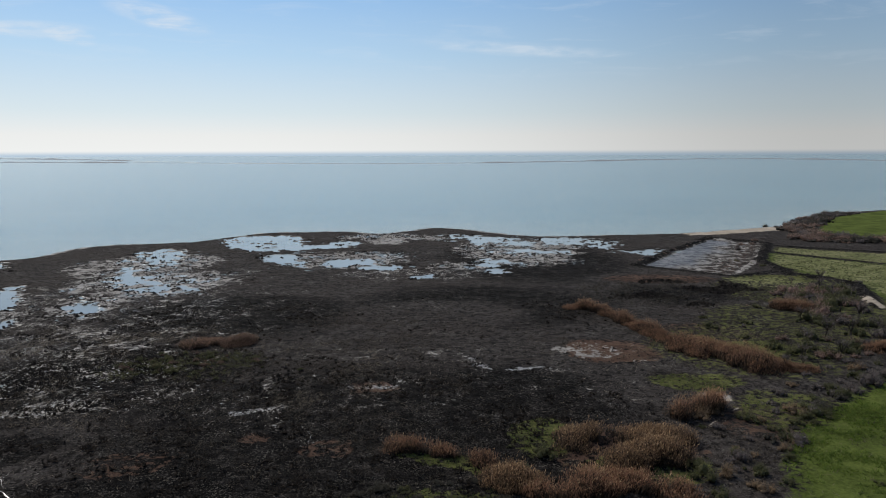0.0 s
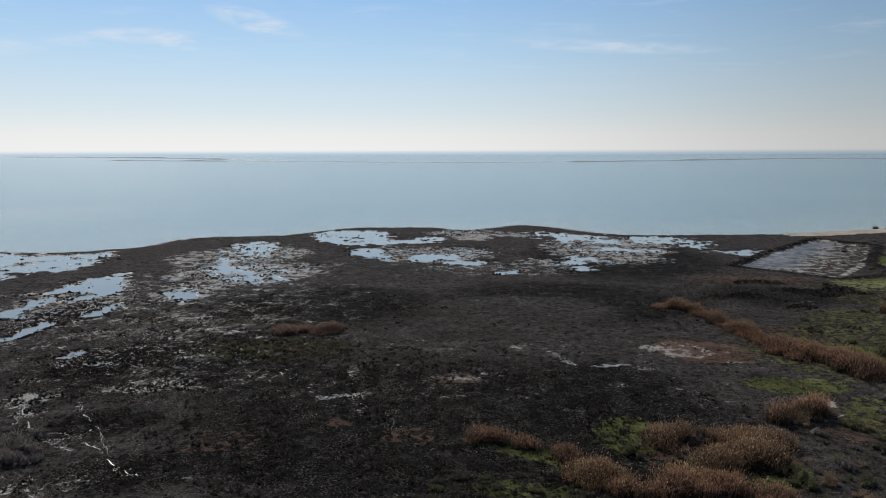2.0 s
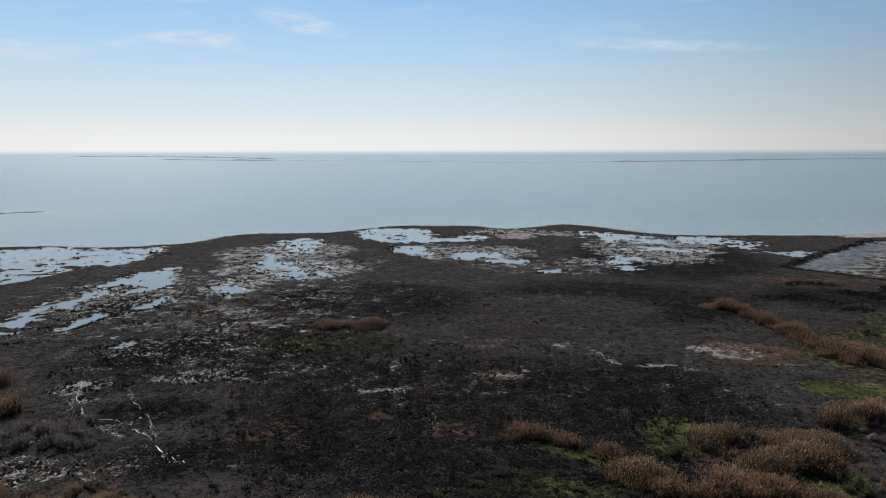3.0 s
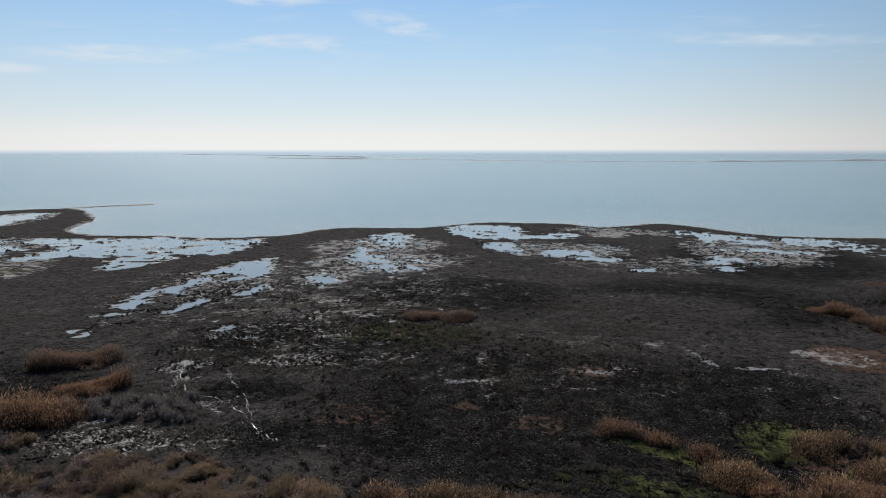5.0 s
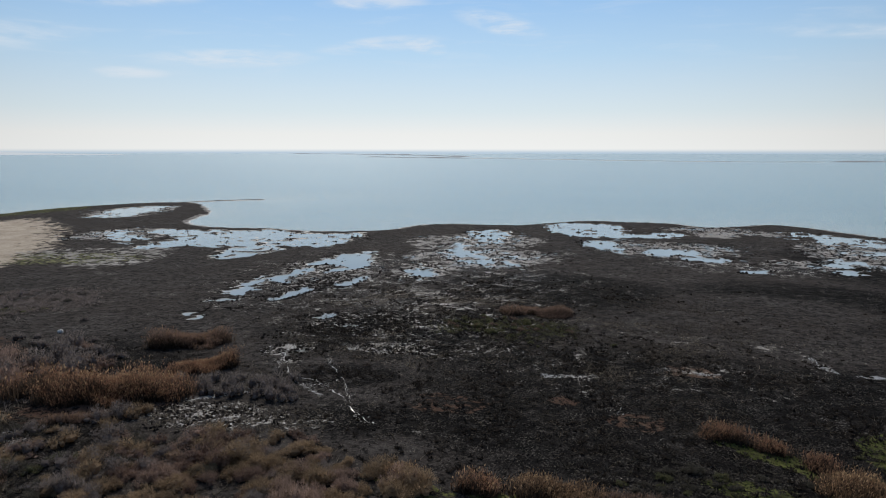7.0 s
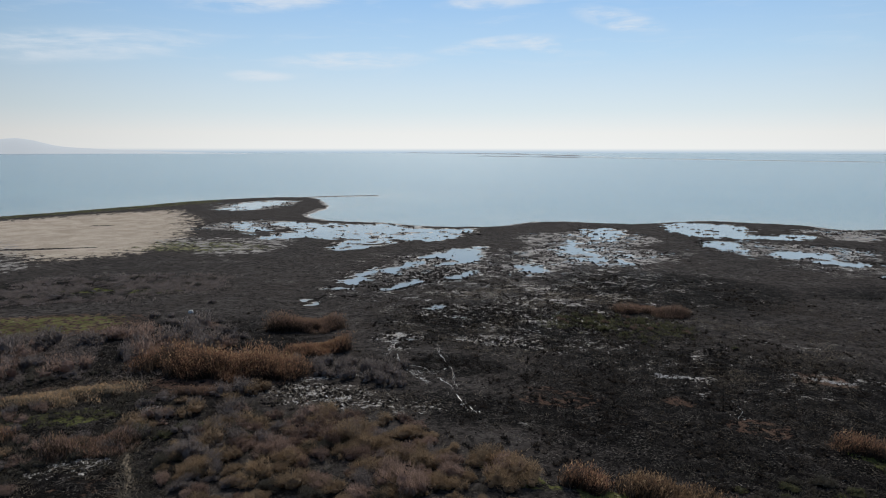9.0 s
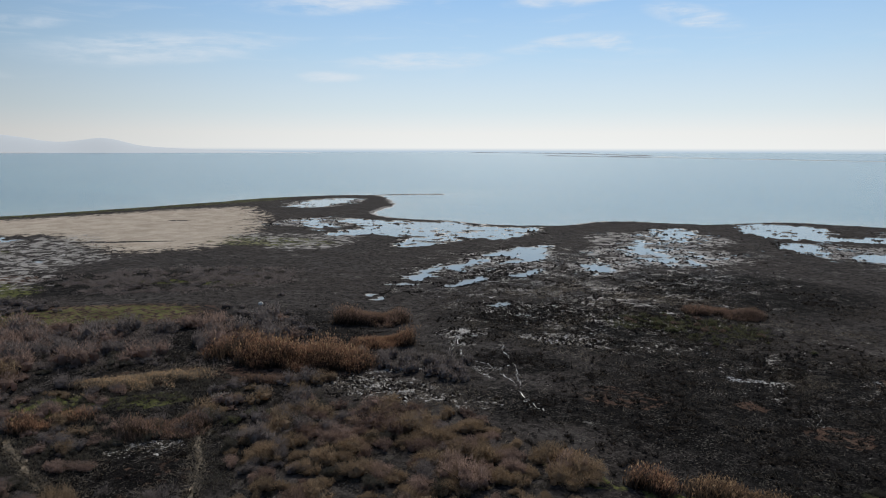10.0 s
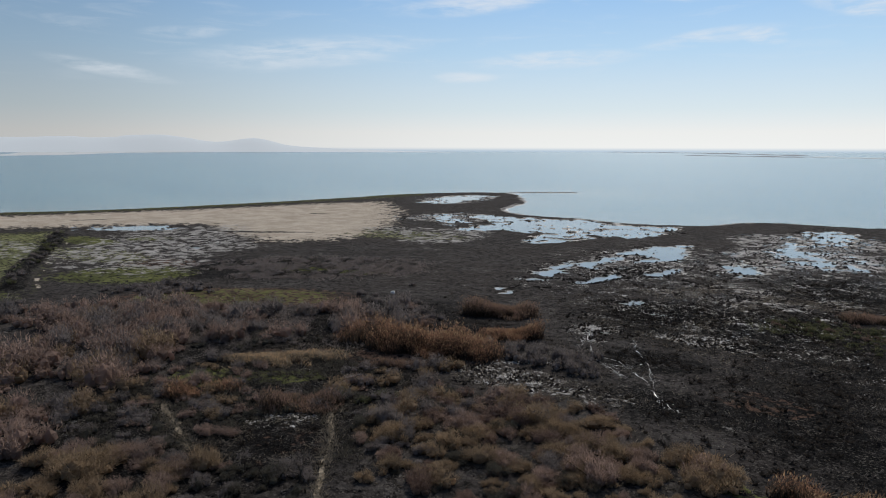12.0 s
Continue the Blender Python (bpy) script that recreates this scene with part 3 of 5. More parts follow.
# height of the ground; the water stands at 0
rough = 0.22 + 0.78 * np.clip(FIELD["burnt"] + FIELD["wet"] + FIELD["litter"], 0, 1)
FIELD["pool"] = POND_IN
smooth_ground = np.clip(FIELD["sand"] + FIELD["crop"], 0, 1)
tussock = 0.09 * ripple(X, Y, 1.9, 21) + 0.07 * ripple(X, Y, 1.15, 22) + 0.07 * ripple(X, Y, 3.7, 23)
HEIGHT = 0.24 + 0.05 * fbm(X, Y, 30, 2, 31) + tussock * (1 - 0.8 * step(POND_IN, -2.5, -0.2)) * rough * (1 - 0.85 * smooth_ground) - 0.08 * FIELD["wet"] - 0.06 * FIELD["speck"]
HEIGHT += 0.10 * FIELD["sand"] + 0.12 * FIELD["crop"]
HEIGHT -= 0.62 * step(POND_IN, -0.7, 1.0)
HEIGHT += 0.05 * np.exp(-((SHORE - 3.0) / 2.4) ** 2) * (0.7 + 0.5 * ripple(X, Y, 14, 33))
fall = step(SHORE, -7, 3.5)
HEIGHT = HEIGHT * fall - (1 - fall) * (0.7 + 0.02 * np.clip(-SHORE, 0, 100))
# dykes round the fields, and the ditch bank
for line, h, w in (([(60, 214), (84, 248), (108, 281)], 0.5, 1.5), ([(108, 281), (124, 263), (103, 222), (100, 196), (106, 191), (110, 181), (99, 155)], 0.8, 1.6), ([(124, 256), (155, 238), (200, 216)], 0.5, 1.2), ([(114, 241), (140, 213), (190, 192)], 0.4, 1.0), ([(60, 214), (83, 194), (104, 205)], 0.3, 1.2), ([(-161, 18), (-182, 22), (-202, 28), (-225, 35), (-252, 42)], 0.7, 2.0)):
    d = along(X, Y, line)
    HEIGHT += h * np.exp(-(d / w) ** 2)
    FIELD["crop"] *= 1 - np.exp(-(d / (w * 1.1)) ** 2)
    FIELD["salt"] *= 1 - np.exp(-(d / (w * 1.2)) ** 2)
    FIELD["grass"] *= 1 - 0.8 * np.exp(-(d / (w * 1.5)) ** 2)
    FIELD["burnt"] = np.maximum(FIELD["burnt"], 0.9 * np.exp(-(d / (w * 1.4)) ** 4))
flooded = step(inside(X, Y, np.array([(61, 214), (107, 279), (122, 262), (101, 222), (84, 196)], float)), 0, 2.5)
across = X - 60 - (Y - 214) * 0.62
HEIGHT = HEIGHT * (1 - flooded) + flooded * (0.018 + 0.045 * fbm(X * 0.8, Y * 0.45, 4.0, 3, 41) + 0.12 * step(across + 4 * ripple(X, Y, 14, 43), 6, 34))
FIELD["salt"] = np.maximum(FIELD["salt"] * (1 - flooded), flooded * (0.52 - 0.2 * step(across, 14, 32)))
FIELD["litter"] = np.maximum(FIELD["litter"], 0.3 * flooded * step(across, 14, 30))


def ground_z(x, y):
    i, j = np.clip(np.searchsorted(GX, x) - 1, 0, len(GX) - 2), np.clip(np.searchsorted(GY, y) - 1, 0, len(GY) - 2)
    u, v = (x - GX[i]) / (GX[i + 1] - GX[i]), (y - GY[j]) / (GY[j + 1] - GY[j])
    return (HEIGHT[j, i] * (1 - u) + HEIGHT[j, i + 1] * u) * (1 - v) + (HEIGHT[j + 1, i] * (1 - u) + HEIGHT[j + 1, i + 1] * u) * v


def field_at(kind, x, y):
    return FIELD[kind][np.clip(np.searchsorted(GY, y), 0, len(GY) - 1), np.clip(np.searchsorted(GX, x), 0, len(GX) - 1)]


def grid_faces(nx, ny):
    k = (np.arange(ny - 1)[:, None] * nx + np.arange(nx - 1)[None, :]).ravel()
    return np.stack([k, k + 1, k + nx + 1, k + nx], 1)


def mesh_of(name, verts, faces, materials, index=None, smooth=False):
    """A mesh from arrays; faces: one array of equal polygons."""
    verts, faces = np.asarray(verts, np.float32), np.asarray(faces, np.int32)
    me = bpy.data.meshes.new(name)
    k = faces.shape[1]
    me.vertices.add(len(verts)), me.loops.add(faces.size), me.polygons.add(len(faces))
    me.vertices.foreach_set("co", verts.ravel())
    me.loops.foreach_set("vertex_index", faces.ravel())
    me.polygons.foreach_set("loop_start", np.arange(len(faces), dtype=np.int32) * k)
    me.polygons.foreach_set("use_smooth", np.full(len(faces), smooth))
    for m in materials:
        me.materials.append(m)
    if index is not None:
        me.polygons.foreach_set("material_index", np.asarray(index, np.int32))
    me.update(calc_edges=True)
    return me


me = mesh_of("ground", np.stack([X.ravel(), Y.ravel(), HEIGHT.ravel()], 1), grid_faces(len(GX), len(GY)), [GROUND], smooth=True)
for name, kinds in (("cover", ("burnt", "grass", "sand")), ("litter", ("litter", "salt", "crop")), ("fleck", ("speck", "wet", "thatch"))):
    layer = me.attributes.new(name, "FLOAT_COLOR", "POINT")
    layer.data.foreach_set("color", np.stack([*(FIELD[k].ravel() for k in kinds), np.ones(X.size)], 1).astype(np.float32).ravel())
tagged(new("ground", me), "dark burnt marsh with mud, salt and grass", "ground", kind="structure")

# lake and pool water, parted under the beach
ci, cj = np.r_[0:len(GX) - 1:3, len(GX) - 1], np.r_[0:len(GY) - 1:3, len(GY) - 1]
CX, CY = GX[ci], GY[cj]
shore_c = SHORE[np.ix_(cj, ci)]
quads = grid_faces(len(CX), len(CY))
cx, cy = np.meshgrid(CX, CY)
flat = np.stack([cx.ravel(), cy.ravel(), np.zeros(cx.size)], 1)
pool = shore_c.ravel()[quads].mean(1) > 2.5
keep = shore_c.ravel()[quads].mean(1) < 400
for name, pick, mat, label in (("lake", ~pool, LAKE, "wide calm pale teal lake under a hazy sky"), ("marsh_water", pool & keep, POND, "shallow sky-blue pools standing in the marsh")):
    used, back = np.unique(quads[pick], return_inverse=True)
    water = mesh_of(name, flat[used], back.reshape(-1, 4), [mat])
    depth = water.attributes.new("shallow", "FLOAT", "POINT")
    depth.data.foreach_set("value", (0.8 * np.exp(np.clip(shore_c.ravel()[used], -900, 0) / 55.0)).astype(np.float32))
    tagged(new(name, water), label, "water", kind="structure")


# ---- helpers for things ----
def part(name, data, parent, label=""):
    ob = new(name, data)
    ob.parent = parent
    return tagged(ob, label)


def pieces(chunks):
    """Joins (verts, triangles) chunks into one pair of arrays."""
    verts, tris, base = [], [], 0
    for v, f in chunks:
        verts.append(v), tris.append(np.asarray(f) + base)
        base += len(v)
    return np.vstack(verts), np.vstack(tris)


def blades(root, tip, width, rng):
    """Thin triangles from root to tip."""
    n = len(root)
    a = rng.uniform(0, 2 * np.pi, n)
    side = np.stack([np.cos(a), np.sin(a), np.zeros(n)], 1) * (np.asarray(width) / 2).reshape(-1, 1)
    v = np.stack([root - side, root + side, tip], 1).reshape(-1, 3)
    return v, np.arange(3 * n).reshape(-1, 3)


def kites(root, tip, width, rng, belly=0.7):
    """Slim blades that are widest near the tip."""
    n = len(root)
    a = rng.uniform(0, 2 * np.pi, n)
    side = np.stack([np.cos(a), np.sin(a), np.zeros(n)], 1) * (np.asarray(width) / 2).reshape(-1, 1)
    mid = root + (tip - root) * belly
    v = np.stack([root, mid - side, tip, mid + side], 1).reshape(-1, 3)
    k = 4 * np.arange(n)[:, None]
    return v, np.vstack([k + (0, 1, 2), k + (0, 2, 3)])


def ball(radius, rng, lump=0.35, cuts=2):
    """A lumpy closed clod, for the dense inside of a shrub."""
    bm = bmesh.new()
    bmesh.ops.create_icosphere(bm, subdivisions=cuts, radius=1.0)
    v = np.array([p.co[:] for p in bm.verts])
    f = np.array([[p.index for p in q.verts] for q in bm.faces])
    bm.free()
    s = rng.uniform(0, 50)
    k = 1 + lump * np.array([noise.noise(Vector(q * 2.1) + Vector((s, s, s))) for q in v])
    return v * k[:, None] * radius, f


def tube(a, b, r0, r1, sides=4):
    a, b = np.array(a, float), np.array(b, float)
    d = (b - a) / (np.linalg.norm(b - a) + 1e-9)
    s = np.cross(d, (0.31, 0.7, 0.2))
    s /= np.linalg.norm(s)
    t = np.cross(d, s)
    ang = np.arange(sides) * 2 * np.pi / sides
    ring = np.cos(ang)[:, None] * s + np.sin(ang)[:, None] * t
    v = np.vstack([a + ring * r0, b + ring * r1])
    f = []
    for i in range(sides):
        j = (i + 1) % sides
        f += [(i, j, sides + j), (i, sides + j, sides + i)]
    return v, np.array(f)


def shrub_parts(rng, twigs, spread=1.0, fat=1.0):
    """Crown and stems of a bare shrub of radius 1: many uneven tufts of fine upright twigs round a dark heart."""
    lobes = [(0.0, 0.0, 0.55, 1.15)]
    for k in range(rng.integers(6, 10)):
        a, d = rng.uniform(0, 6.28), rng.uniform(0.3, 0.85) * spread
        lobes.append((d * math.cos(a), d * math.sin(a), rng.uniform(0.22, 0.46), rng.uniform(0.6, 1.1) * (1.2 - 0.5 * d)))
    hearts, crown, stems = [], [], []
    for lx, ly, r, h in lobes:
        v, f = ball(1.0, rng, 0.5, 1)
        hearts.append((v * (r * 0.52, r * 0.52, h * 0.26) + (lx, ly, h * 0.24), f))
        n = int(twigs * r * r / sum(q[2] ** 2 for q in lobes))
        az, el = rng.uniform(0, 2 * np.pi, n), np.arcsin(rng.uniform(-0.1, 1, n))
        way = np.stack([np.cos(az) * np.cos(el), np.sin(az) * np.cos(el), np.sin(el)], 1)
        depth = rng.uniform(0.35, 0.95, n)[:, None]
        root = way * (r, r, h * 0.55) * depth + (lx, ly, h * 0.34)
        aim = way * 0.8 + rng.normal(0, 0.55, (n, 3)) + (0, 0, 0.5)
        aim /= np.linalg.norm(aim, axis=1)[:, None]
        tip = root + aim * (rng.uniform(0.06, 0.18, n) + 0.10 * rng.uniform(0, 1, n) ** 4)[:, None]
        crown.append(blades(root, tip, rng.uniform(0.013, 0.028, n) * fat, rng))
        for _ in range(2):
            stems.append(tube((rng.normal(0, 0.1), rng.normal(0, 0.1), -0.08), (lx + rng.normal(0, 0.1), ly + rng.normal(0, 0.1), h * 0.55), 0.035, 0.012, 3))
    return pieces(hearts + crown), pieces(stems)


def jitter_spots(cx, cy, a, b, turn, gap, rng, drop=0.0, salt=7):
    """Uneven spots about gap apart inside an oval."""
    c, s = math.cos(radians(turn)), math.sin(radians(turn))
    spots = []
    for u in np.arange(-a, a, gap):
        for v in np.arange(-b, b, gap):
            p, q = u + rng.uniform(-0.5, 0.5) * gap, v + rng.uniform(-0.5, 0.5) * gap
            if (p / a) ** 2 + (q / b) ** 2 > 1 or rng.uniform() < drop:
                continue
            x, y = cx + p * c - q * s, cy + p * s + q * c
            if ripple(np.array([x]), np.array([y]), 7.0, salt)[0] < -0.55 + 0.5 * drop:
                continue
            spots.append((x, y))
    return spots


# ---- far shore ----
def low_island(name, points, wide, high, mat, label):
    """A low strip of land along a line, with an uneven crest."""
    line = rounded(points, False, 14)
    n, verts = len(line), []
    k = np.arange(n)
    crest = high * np.clip(0.75 + 0.55 * ripple(k * 1.0, k * 0.0, 3.0, 61), 0.25, 2) * np.minimum(1, np.minimum(k, n - 1 - k) / 3.0 + 0.05)
    way = np.gradient(line, axis=0)
    side = np.stack([-way[:, 1], way[:, 0]], 1) / (np.linalg.norm(way, axis=1)[:, None] + 1e-9)
    for off, z in ((-1.0, -0.6), (-0.45, 0.8), (0.0, 1.0), (0.45, 0.8), (1.0, -0.6)):
        e = line + side * (off * wide * (0.7 + 0.5 * ripple(k * 1.0, k * 0.0 + off, 4.0, 62)))[:, None]
        verts.append(np.column_stack([e, crest * z if z > 0 else np.full(n, z)]))
    v = np.stack(verts, 1).reshape(-1, 3)
    return tagged(new(name, mesh_of(name, v, grid_faces(5, n), [mat], smooth=True)), label, "land", kind="structure")


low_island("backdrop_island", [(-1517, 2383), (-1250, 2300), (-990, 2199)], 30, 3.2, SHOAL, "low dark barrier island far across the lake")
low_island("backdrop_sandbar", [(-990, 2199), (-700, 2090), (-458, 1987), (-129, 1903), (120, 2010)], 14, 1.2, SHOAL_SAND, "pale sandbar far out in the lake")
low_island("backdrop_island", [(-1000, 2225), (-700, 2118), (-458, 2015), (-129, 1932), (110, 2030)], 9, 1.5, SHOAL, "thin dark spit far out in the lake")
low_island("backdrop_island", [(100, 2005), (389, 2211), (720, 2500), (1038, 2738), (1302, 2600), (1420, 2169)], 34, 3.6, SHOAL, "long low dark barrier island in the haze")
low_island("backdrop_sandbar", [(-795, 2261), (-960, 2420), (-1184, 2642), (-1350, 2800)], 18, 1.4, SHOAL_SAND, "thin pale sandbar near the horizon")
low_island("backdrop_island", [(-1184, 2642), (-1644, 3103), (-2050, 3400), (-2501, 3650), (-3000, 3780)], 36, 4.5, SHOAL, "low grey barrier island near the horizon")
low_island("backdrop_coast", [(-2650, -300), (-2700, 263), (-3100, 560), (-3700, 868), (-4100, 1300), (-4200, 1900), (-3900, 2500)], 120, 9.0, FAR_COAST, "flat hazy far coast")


def ridge():
    """Hills behind the far coast, paled by the haze glow of their material."""
    az = np.linspace(-0.25, 0.95, 120)             # from -x towards +y
    top = 52 * step(az, -0.2, 0.14) * step(az, 0.42, 0.26) + 50 * np.exp(-((az - 0.405) / 0.035) ** 2) + 22 * np.exp(-((az - 0.29) / 0.05) ** 2) + 28 * step(az, 0.62, 0.40)
    top = top * (0.95 + 0.07 * ripple(az * 40, az * 0, 1.7, 71) + 0.04 * ripple(az * 40, az * 0, 0.6, 72)) + 12 * step(az, 0.75, 0.5) - 2
    rows = []
    for r, k in ((4250, -0.02), (4400, 0.55), (4550, 0.95), (4620, 1.0), (4700, 0.6)):
        rows.append(np.stack([-np.cos(az) * r, np.sin(az) * r, top * k], 1))
    v = np.stack(rows, 1).reshape(-1, 3)
    tagged(new("backdrop_hills", mesh_of("backdrop_hills", v, grid_faces(5, len(az)), [HAZE_GLOW], smooth=True)), "pale blue hills in the haze", "hills", kind="structure")


ridge()

# ---- reed beds ----
RNG = np.random.default_rng(5)


def reed_bed(points, wide, high, mat, label, thick=46.0, plumes=0.07, lumps=4.2):
    """One stand of reeds along a line: thousands of upright leafy stalks, plumes on their tops, thinning towards a frayed rim."""
    line = rounded(points, False, 6)
    way = np.diff(line, axis=0)
    length = np.linalg.norm(way, axis=1)
    n = int(min(26000, (length.sum() * wide * 2.5 + wide * wide * 4.5) * thick * 3.5))
    seg = RNG.choice(len(length), n, p=length / length.sum())
    r, a = wide * 1.5 * np.sqrt(RNG.uniform(0, 1, n)), RNG.uniform(0, 2 * np.pi, n)
    p = line[seg] + way[seg] * RNG.uniform(0, 1, n)[:, None] + np.stack([r * np.cos(a), r * np.sin(a)], 1)
    x, y = p.T
    out = along(x, y, line) / wide
    swell = 0.65 * ripple(x, y, lumps, 71) + 0.35 * ripple(x, y, lumps * 0.4, 73)
    gaps = 0.5 * ripple(x, y, lumps * 1.3, 74) + 0.5 * ripple(x, y, lumps * 0.5, 72)
    keep = gaps + RNG.uniform(-0.25, 0.25, n) > -0.42 + 0.95 * step(out, 0.25, 1.45)
    x, y, out, swell = x[keep], y[keep], out[keep], swell[keep]
    n = len(x)
    tall = high * (0.80 + 0.75 * swell) * (1 - 0.62 * np.clip(out, 0, 1.1) ** 2) * RNG.uniform(0.78, 1.08, n)
    tall = np.clip(tall, 0.25 * high, None)
    root = np.column_stack([x, y, ground_z(x, y) - 0.06])
    bend = np.column_stack([0.10 * tall + 0.24 * tall * RNG.normal(0, 1, n), -0.04 * tall + 0.24 * tall * RNG.normal(0, 1, n), tall])
    tip = root + bend
    base = root + bend * (0.95 - 0.72 * RNG.uniform(0, 1, n) ** 1.4)[:, None] - (0, 0, 0.15)
    leaf = kites(base, base + RNG.normal(0, 0.19, (n, 3)) + (0.05, -0.02, 0.30), RNG.uniform(0.035, 0.075, n), RNG, 0.5)
    # wide dark blades under the leaves paint the shaded base of the bed
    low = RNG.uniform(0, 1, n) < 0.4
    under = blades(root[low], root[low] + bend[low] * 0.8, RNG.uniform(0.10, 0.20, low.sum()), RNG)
    top = RNG.uniform(0, 1, n) < plumes
    tuft = kites(tip[top] - bend[top] * 0.05, tip[top] + RNG.normal(0, 0.07, (top.sum(), 3)) + (0.05, 0, 0.14), RNG.uniform(0.07, 0.13, top.sum()), RNG, 0.5)
    v, f = pieces([leaf, under, tuft])
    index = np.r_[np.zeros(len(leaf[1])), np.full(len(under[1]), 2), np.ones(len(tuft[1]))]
    return tagged(new("reed_bed", mesh_of("reed_bed", v, f, [mat, PLUME if mat is not REED_DULL else REED_TAN, SHADED_STALK], index)), label, "reeds", "reed beds in the marsh", "stuff")


rust, tan, dull = "rust-brown dry reeds standing on the marsh edge", "tan feathery dry reeds with pale plumes", "dull grey-brown clump of dry reeds in the mud"
reed_bed([(29, 155), (34, 152), (38, 140), (43, 126)], 2.0, 2.2, REED_RUST, rust)
reed_bed([(43, 125), (47, 119), (52, 111)], 4.0, 2.9, REED_RUST, rust)
reed_bed([(54, 111), (60, 109)], 1.5, 1.6, REED_RUST, rust)
reed_bed([(32, 89.5), (36, 91), (38, 94)], 2.2, 2.6, REED_RUST, rust)
reed_bed([(16, 81), (22, 83), (29, 82)], 3.0, 2.0, REED_TAN, tan)
reed_bed([(21, 76), (27, 77)], 2.8, 2.6, REED_TAN, tan)
reed_bed([(-6, 79.5), (-1, 78), (5, 75.5)], 1.5, 2.0, REED_RUST, rust)
reed_bed([(6, 71.5), (9, 70)], 2.3, 2.4, REED_TAN, tan)
reed_bed([(9.5, 68.5), (11, 67.5)], 1.6, 1.9, REED_RUST, rust)
reed_bed([(11.5, 67), (12.5, 67)], 1.5, 2.2, REED_RUST, rust)
reed_bed([(15, 69), (20, 70), (24, 68)], 3.0, 2.3, REED_RUST, rust)
reed_bed([(-47, 124), (-43, 126.5)], 2.4, 1.7, REED_DULL, dull)
reed_bed([(-40, 126), (-37.5, 127)], 2.4, 1.9, REED_DULL, dull)
reed_bed([(76, 154), (81, 151)], 2.2, 2.2, REED_RUST, rust)
reed_bed([(78, 121), (84, 120)], 2.6, 2.6, REED_RUST, rust)
reed_bed([(-86, 54), (-81, 57), (-75, 61)], 4.4, 3.9, REED_RUST, rust)
reed_bed([(-74, 59), (-70, 63)], 3.4, 3.1, REED_RUST, rust)
reed_bed([(-89, 78), (-83, 84)], 3.2, 2.4, REED_DULL, dull)
reed_bed([(-76, 70), (-72, 76)], 2.2, 2.4, REED_RUST, rust)
reed_bed([(-80, 25), (-78, 30)], 2.0, 2.4, REED_RUST, rust)
reed_bed([(-70, 32), (-67, 37)], 2.2, 2.2, REED_DULL, dull)
reed_bed([(-88, 35), (-85, 40), (-82, 46)], 2.6, 0.9, STRAW, "low pale dry sedge beside a muddy trail", 40.0, 0.3, 2.0)
reed_bed([(-75, 50), (-72, 53)], 1.5, 1.4, REED_DULL, dull)
reed_bed([(-25.5, 56), (-23.5, 56.6)], 1.5, 2.6, REED_RUST, rust)
reed_bed([(-20, 58), (-15.5, 60)], 2.0, 2.5, REED_TAN, tan)
reed_bed([(-33, 55.5), (-31, 56)], 1.2, 1.8, REED_TAN, tan)
reed_bed([(-13, 59.5), (-9, 60)], 1.4, 1.6, REED_DULL, dull)
# ---- shrubs ----
KINDS = [TWIG_GREY, TWIG_BROWN, TWIG_RED, TWIG_GREEN, REED_DULL, TWIG_DARK]
STEM_LABEL = {0: "grey leafless tamarisk shrub on dark marsh ground", 1: "brown bushy tamarisk shrub in a dense thicket", 2: "reddish-brown leafless shrub in a thicket", 3: "olive-tinged low shrub by wet grass", 4: "warm brown reedy shrub with a feathery top", 5: "low blackened shrub with thin scorched twigs"}
SHAPES = {}
for kind, mat in enumerate(KINDS):
    for v in range(4):
        rng = np.random.default_rng(100 + kind * 10 + v)
        crown, stems = shrub_parts(rng, 2300)
        thing = new("shrub")
        tagged(thing, STEM_LABEL[kind], "shrub", "marsh shrubs")
        part("crown", mesh_of("crown", *crown, [mat]), thing)
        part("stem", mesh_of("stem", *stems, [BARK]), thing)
        SHAPES[kind, v] = thing
LIGHT = {(kind, v, k): shrub_parts(np.random.default_rng(300 + kind * 10 + v), (600, 220)[k], 1.0, (1.5, 3.0)[k])[0] for kind in range(6) for v in range(4) for k in range(2)}

PATH_A, PATH_B = [(-77.4, 22.5), (-64.3, 21.0)], [(-66.1, 38.9), (-58.7, 33.0), (-44, 23)]
shrubs = []          # x, y, radius, height, kind


def thicket(cx, cy, a, b, turn, gap, size, kinds, drop=0.1, tall=0.85):
    for x, y in jitter_spots(cx, cy, a, b, turn, gap, RNG, drop):
        if min(math.hypot(x + 60, (y - 28) * 1.1) - 5.5, *(float(along(np.array([x]), np.array([y]), q)[0]) - 1.3 for q in (PATH_A, PATH_B))) < 0:
            continue
        if field_at("crop", x, y) > 0.5 or (field_at("sand", x, y) > 0.6) or ground_z(x, y) < 0.0:
            continue
        r = size * 1.05 * math.exp(RNG.normal(-0.04, 0.32))
        shrubs.append((x, y, r, r * tall * RNG.uniform(0.8, 1.2), int(RNG.choice(kinds))))


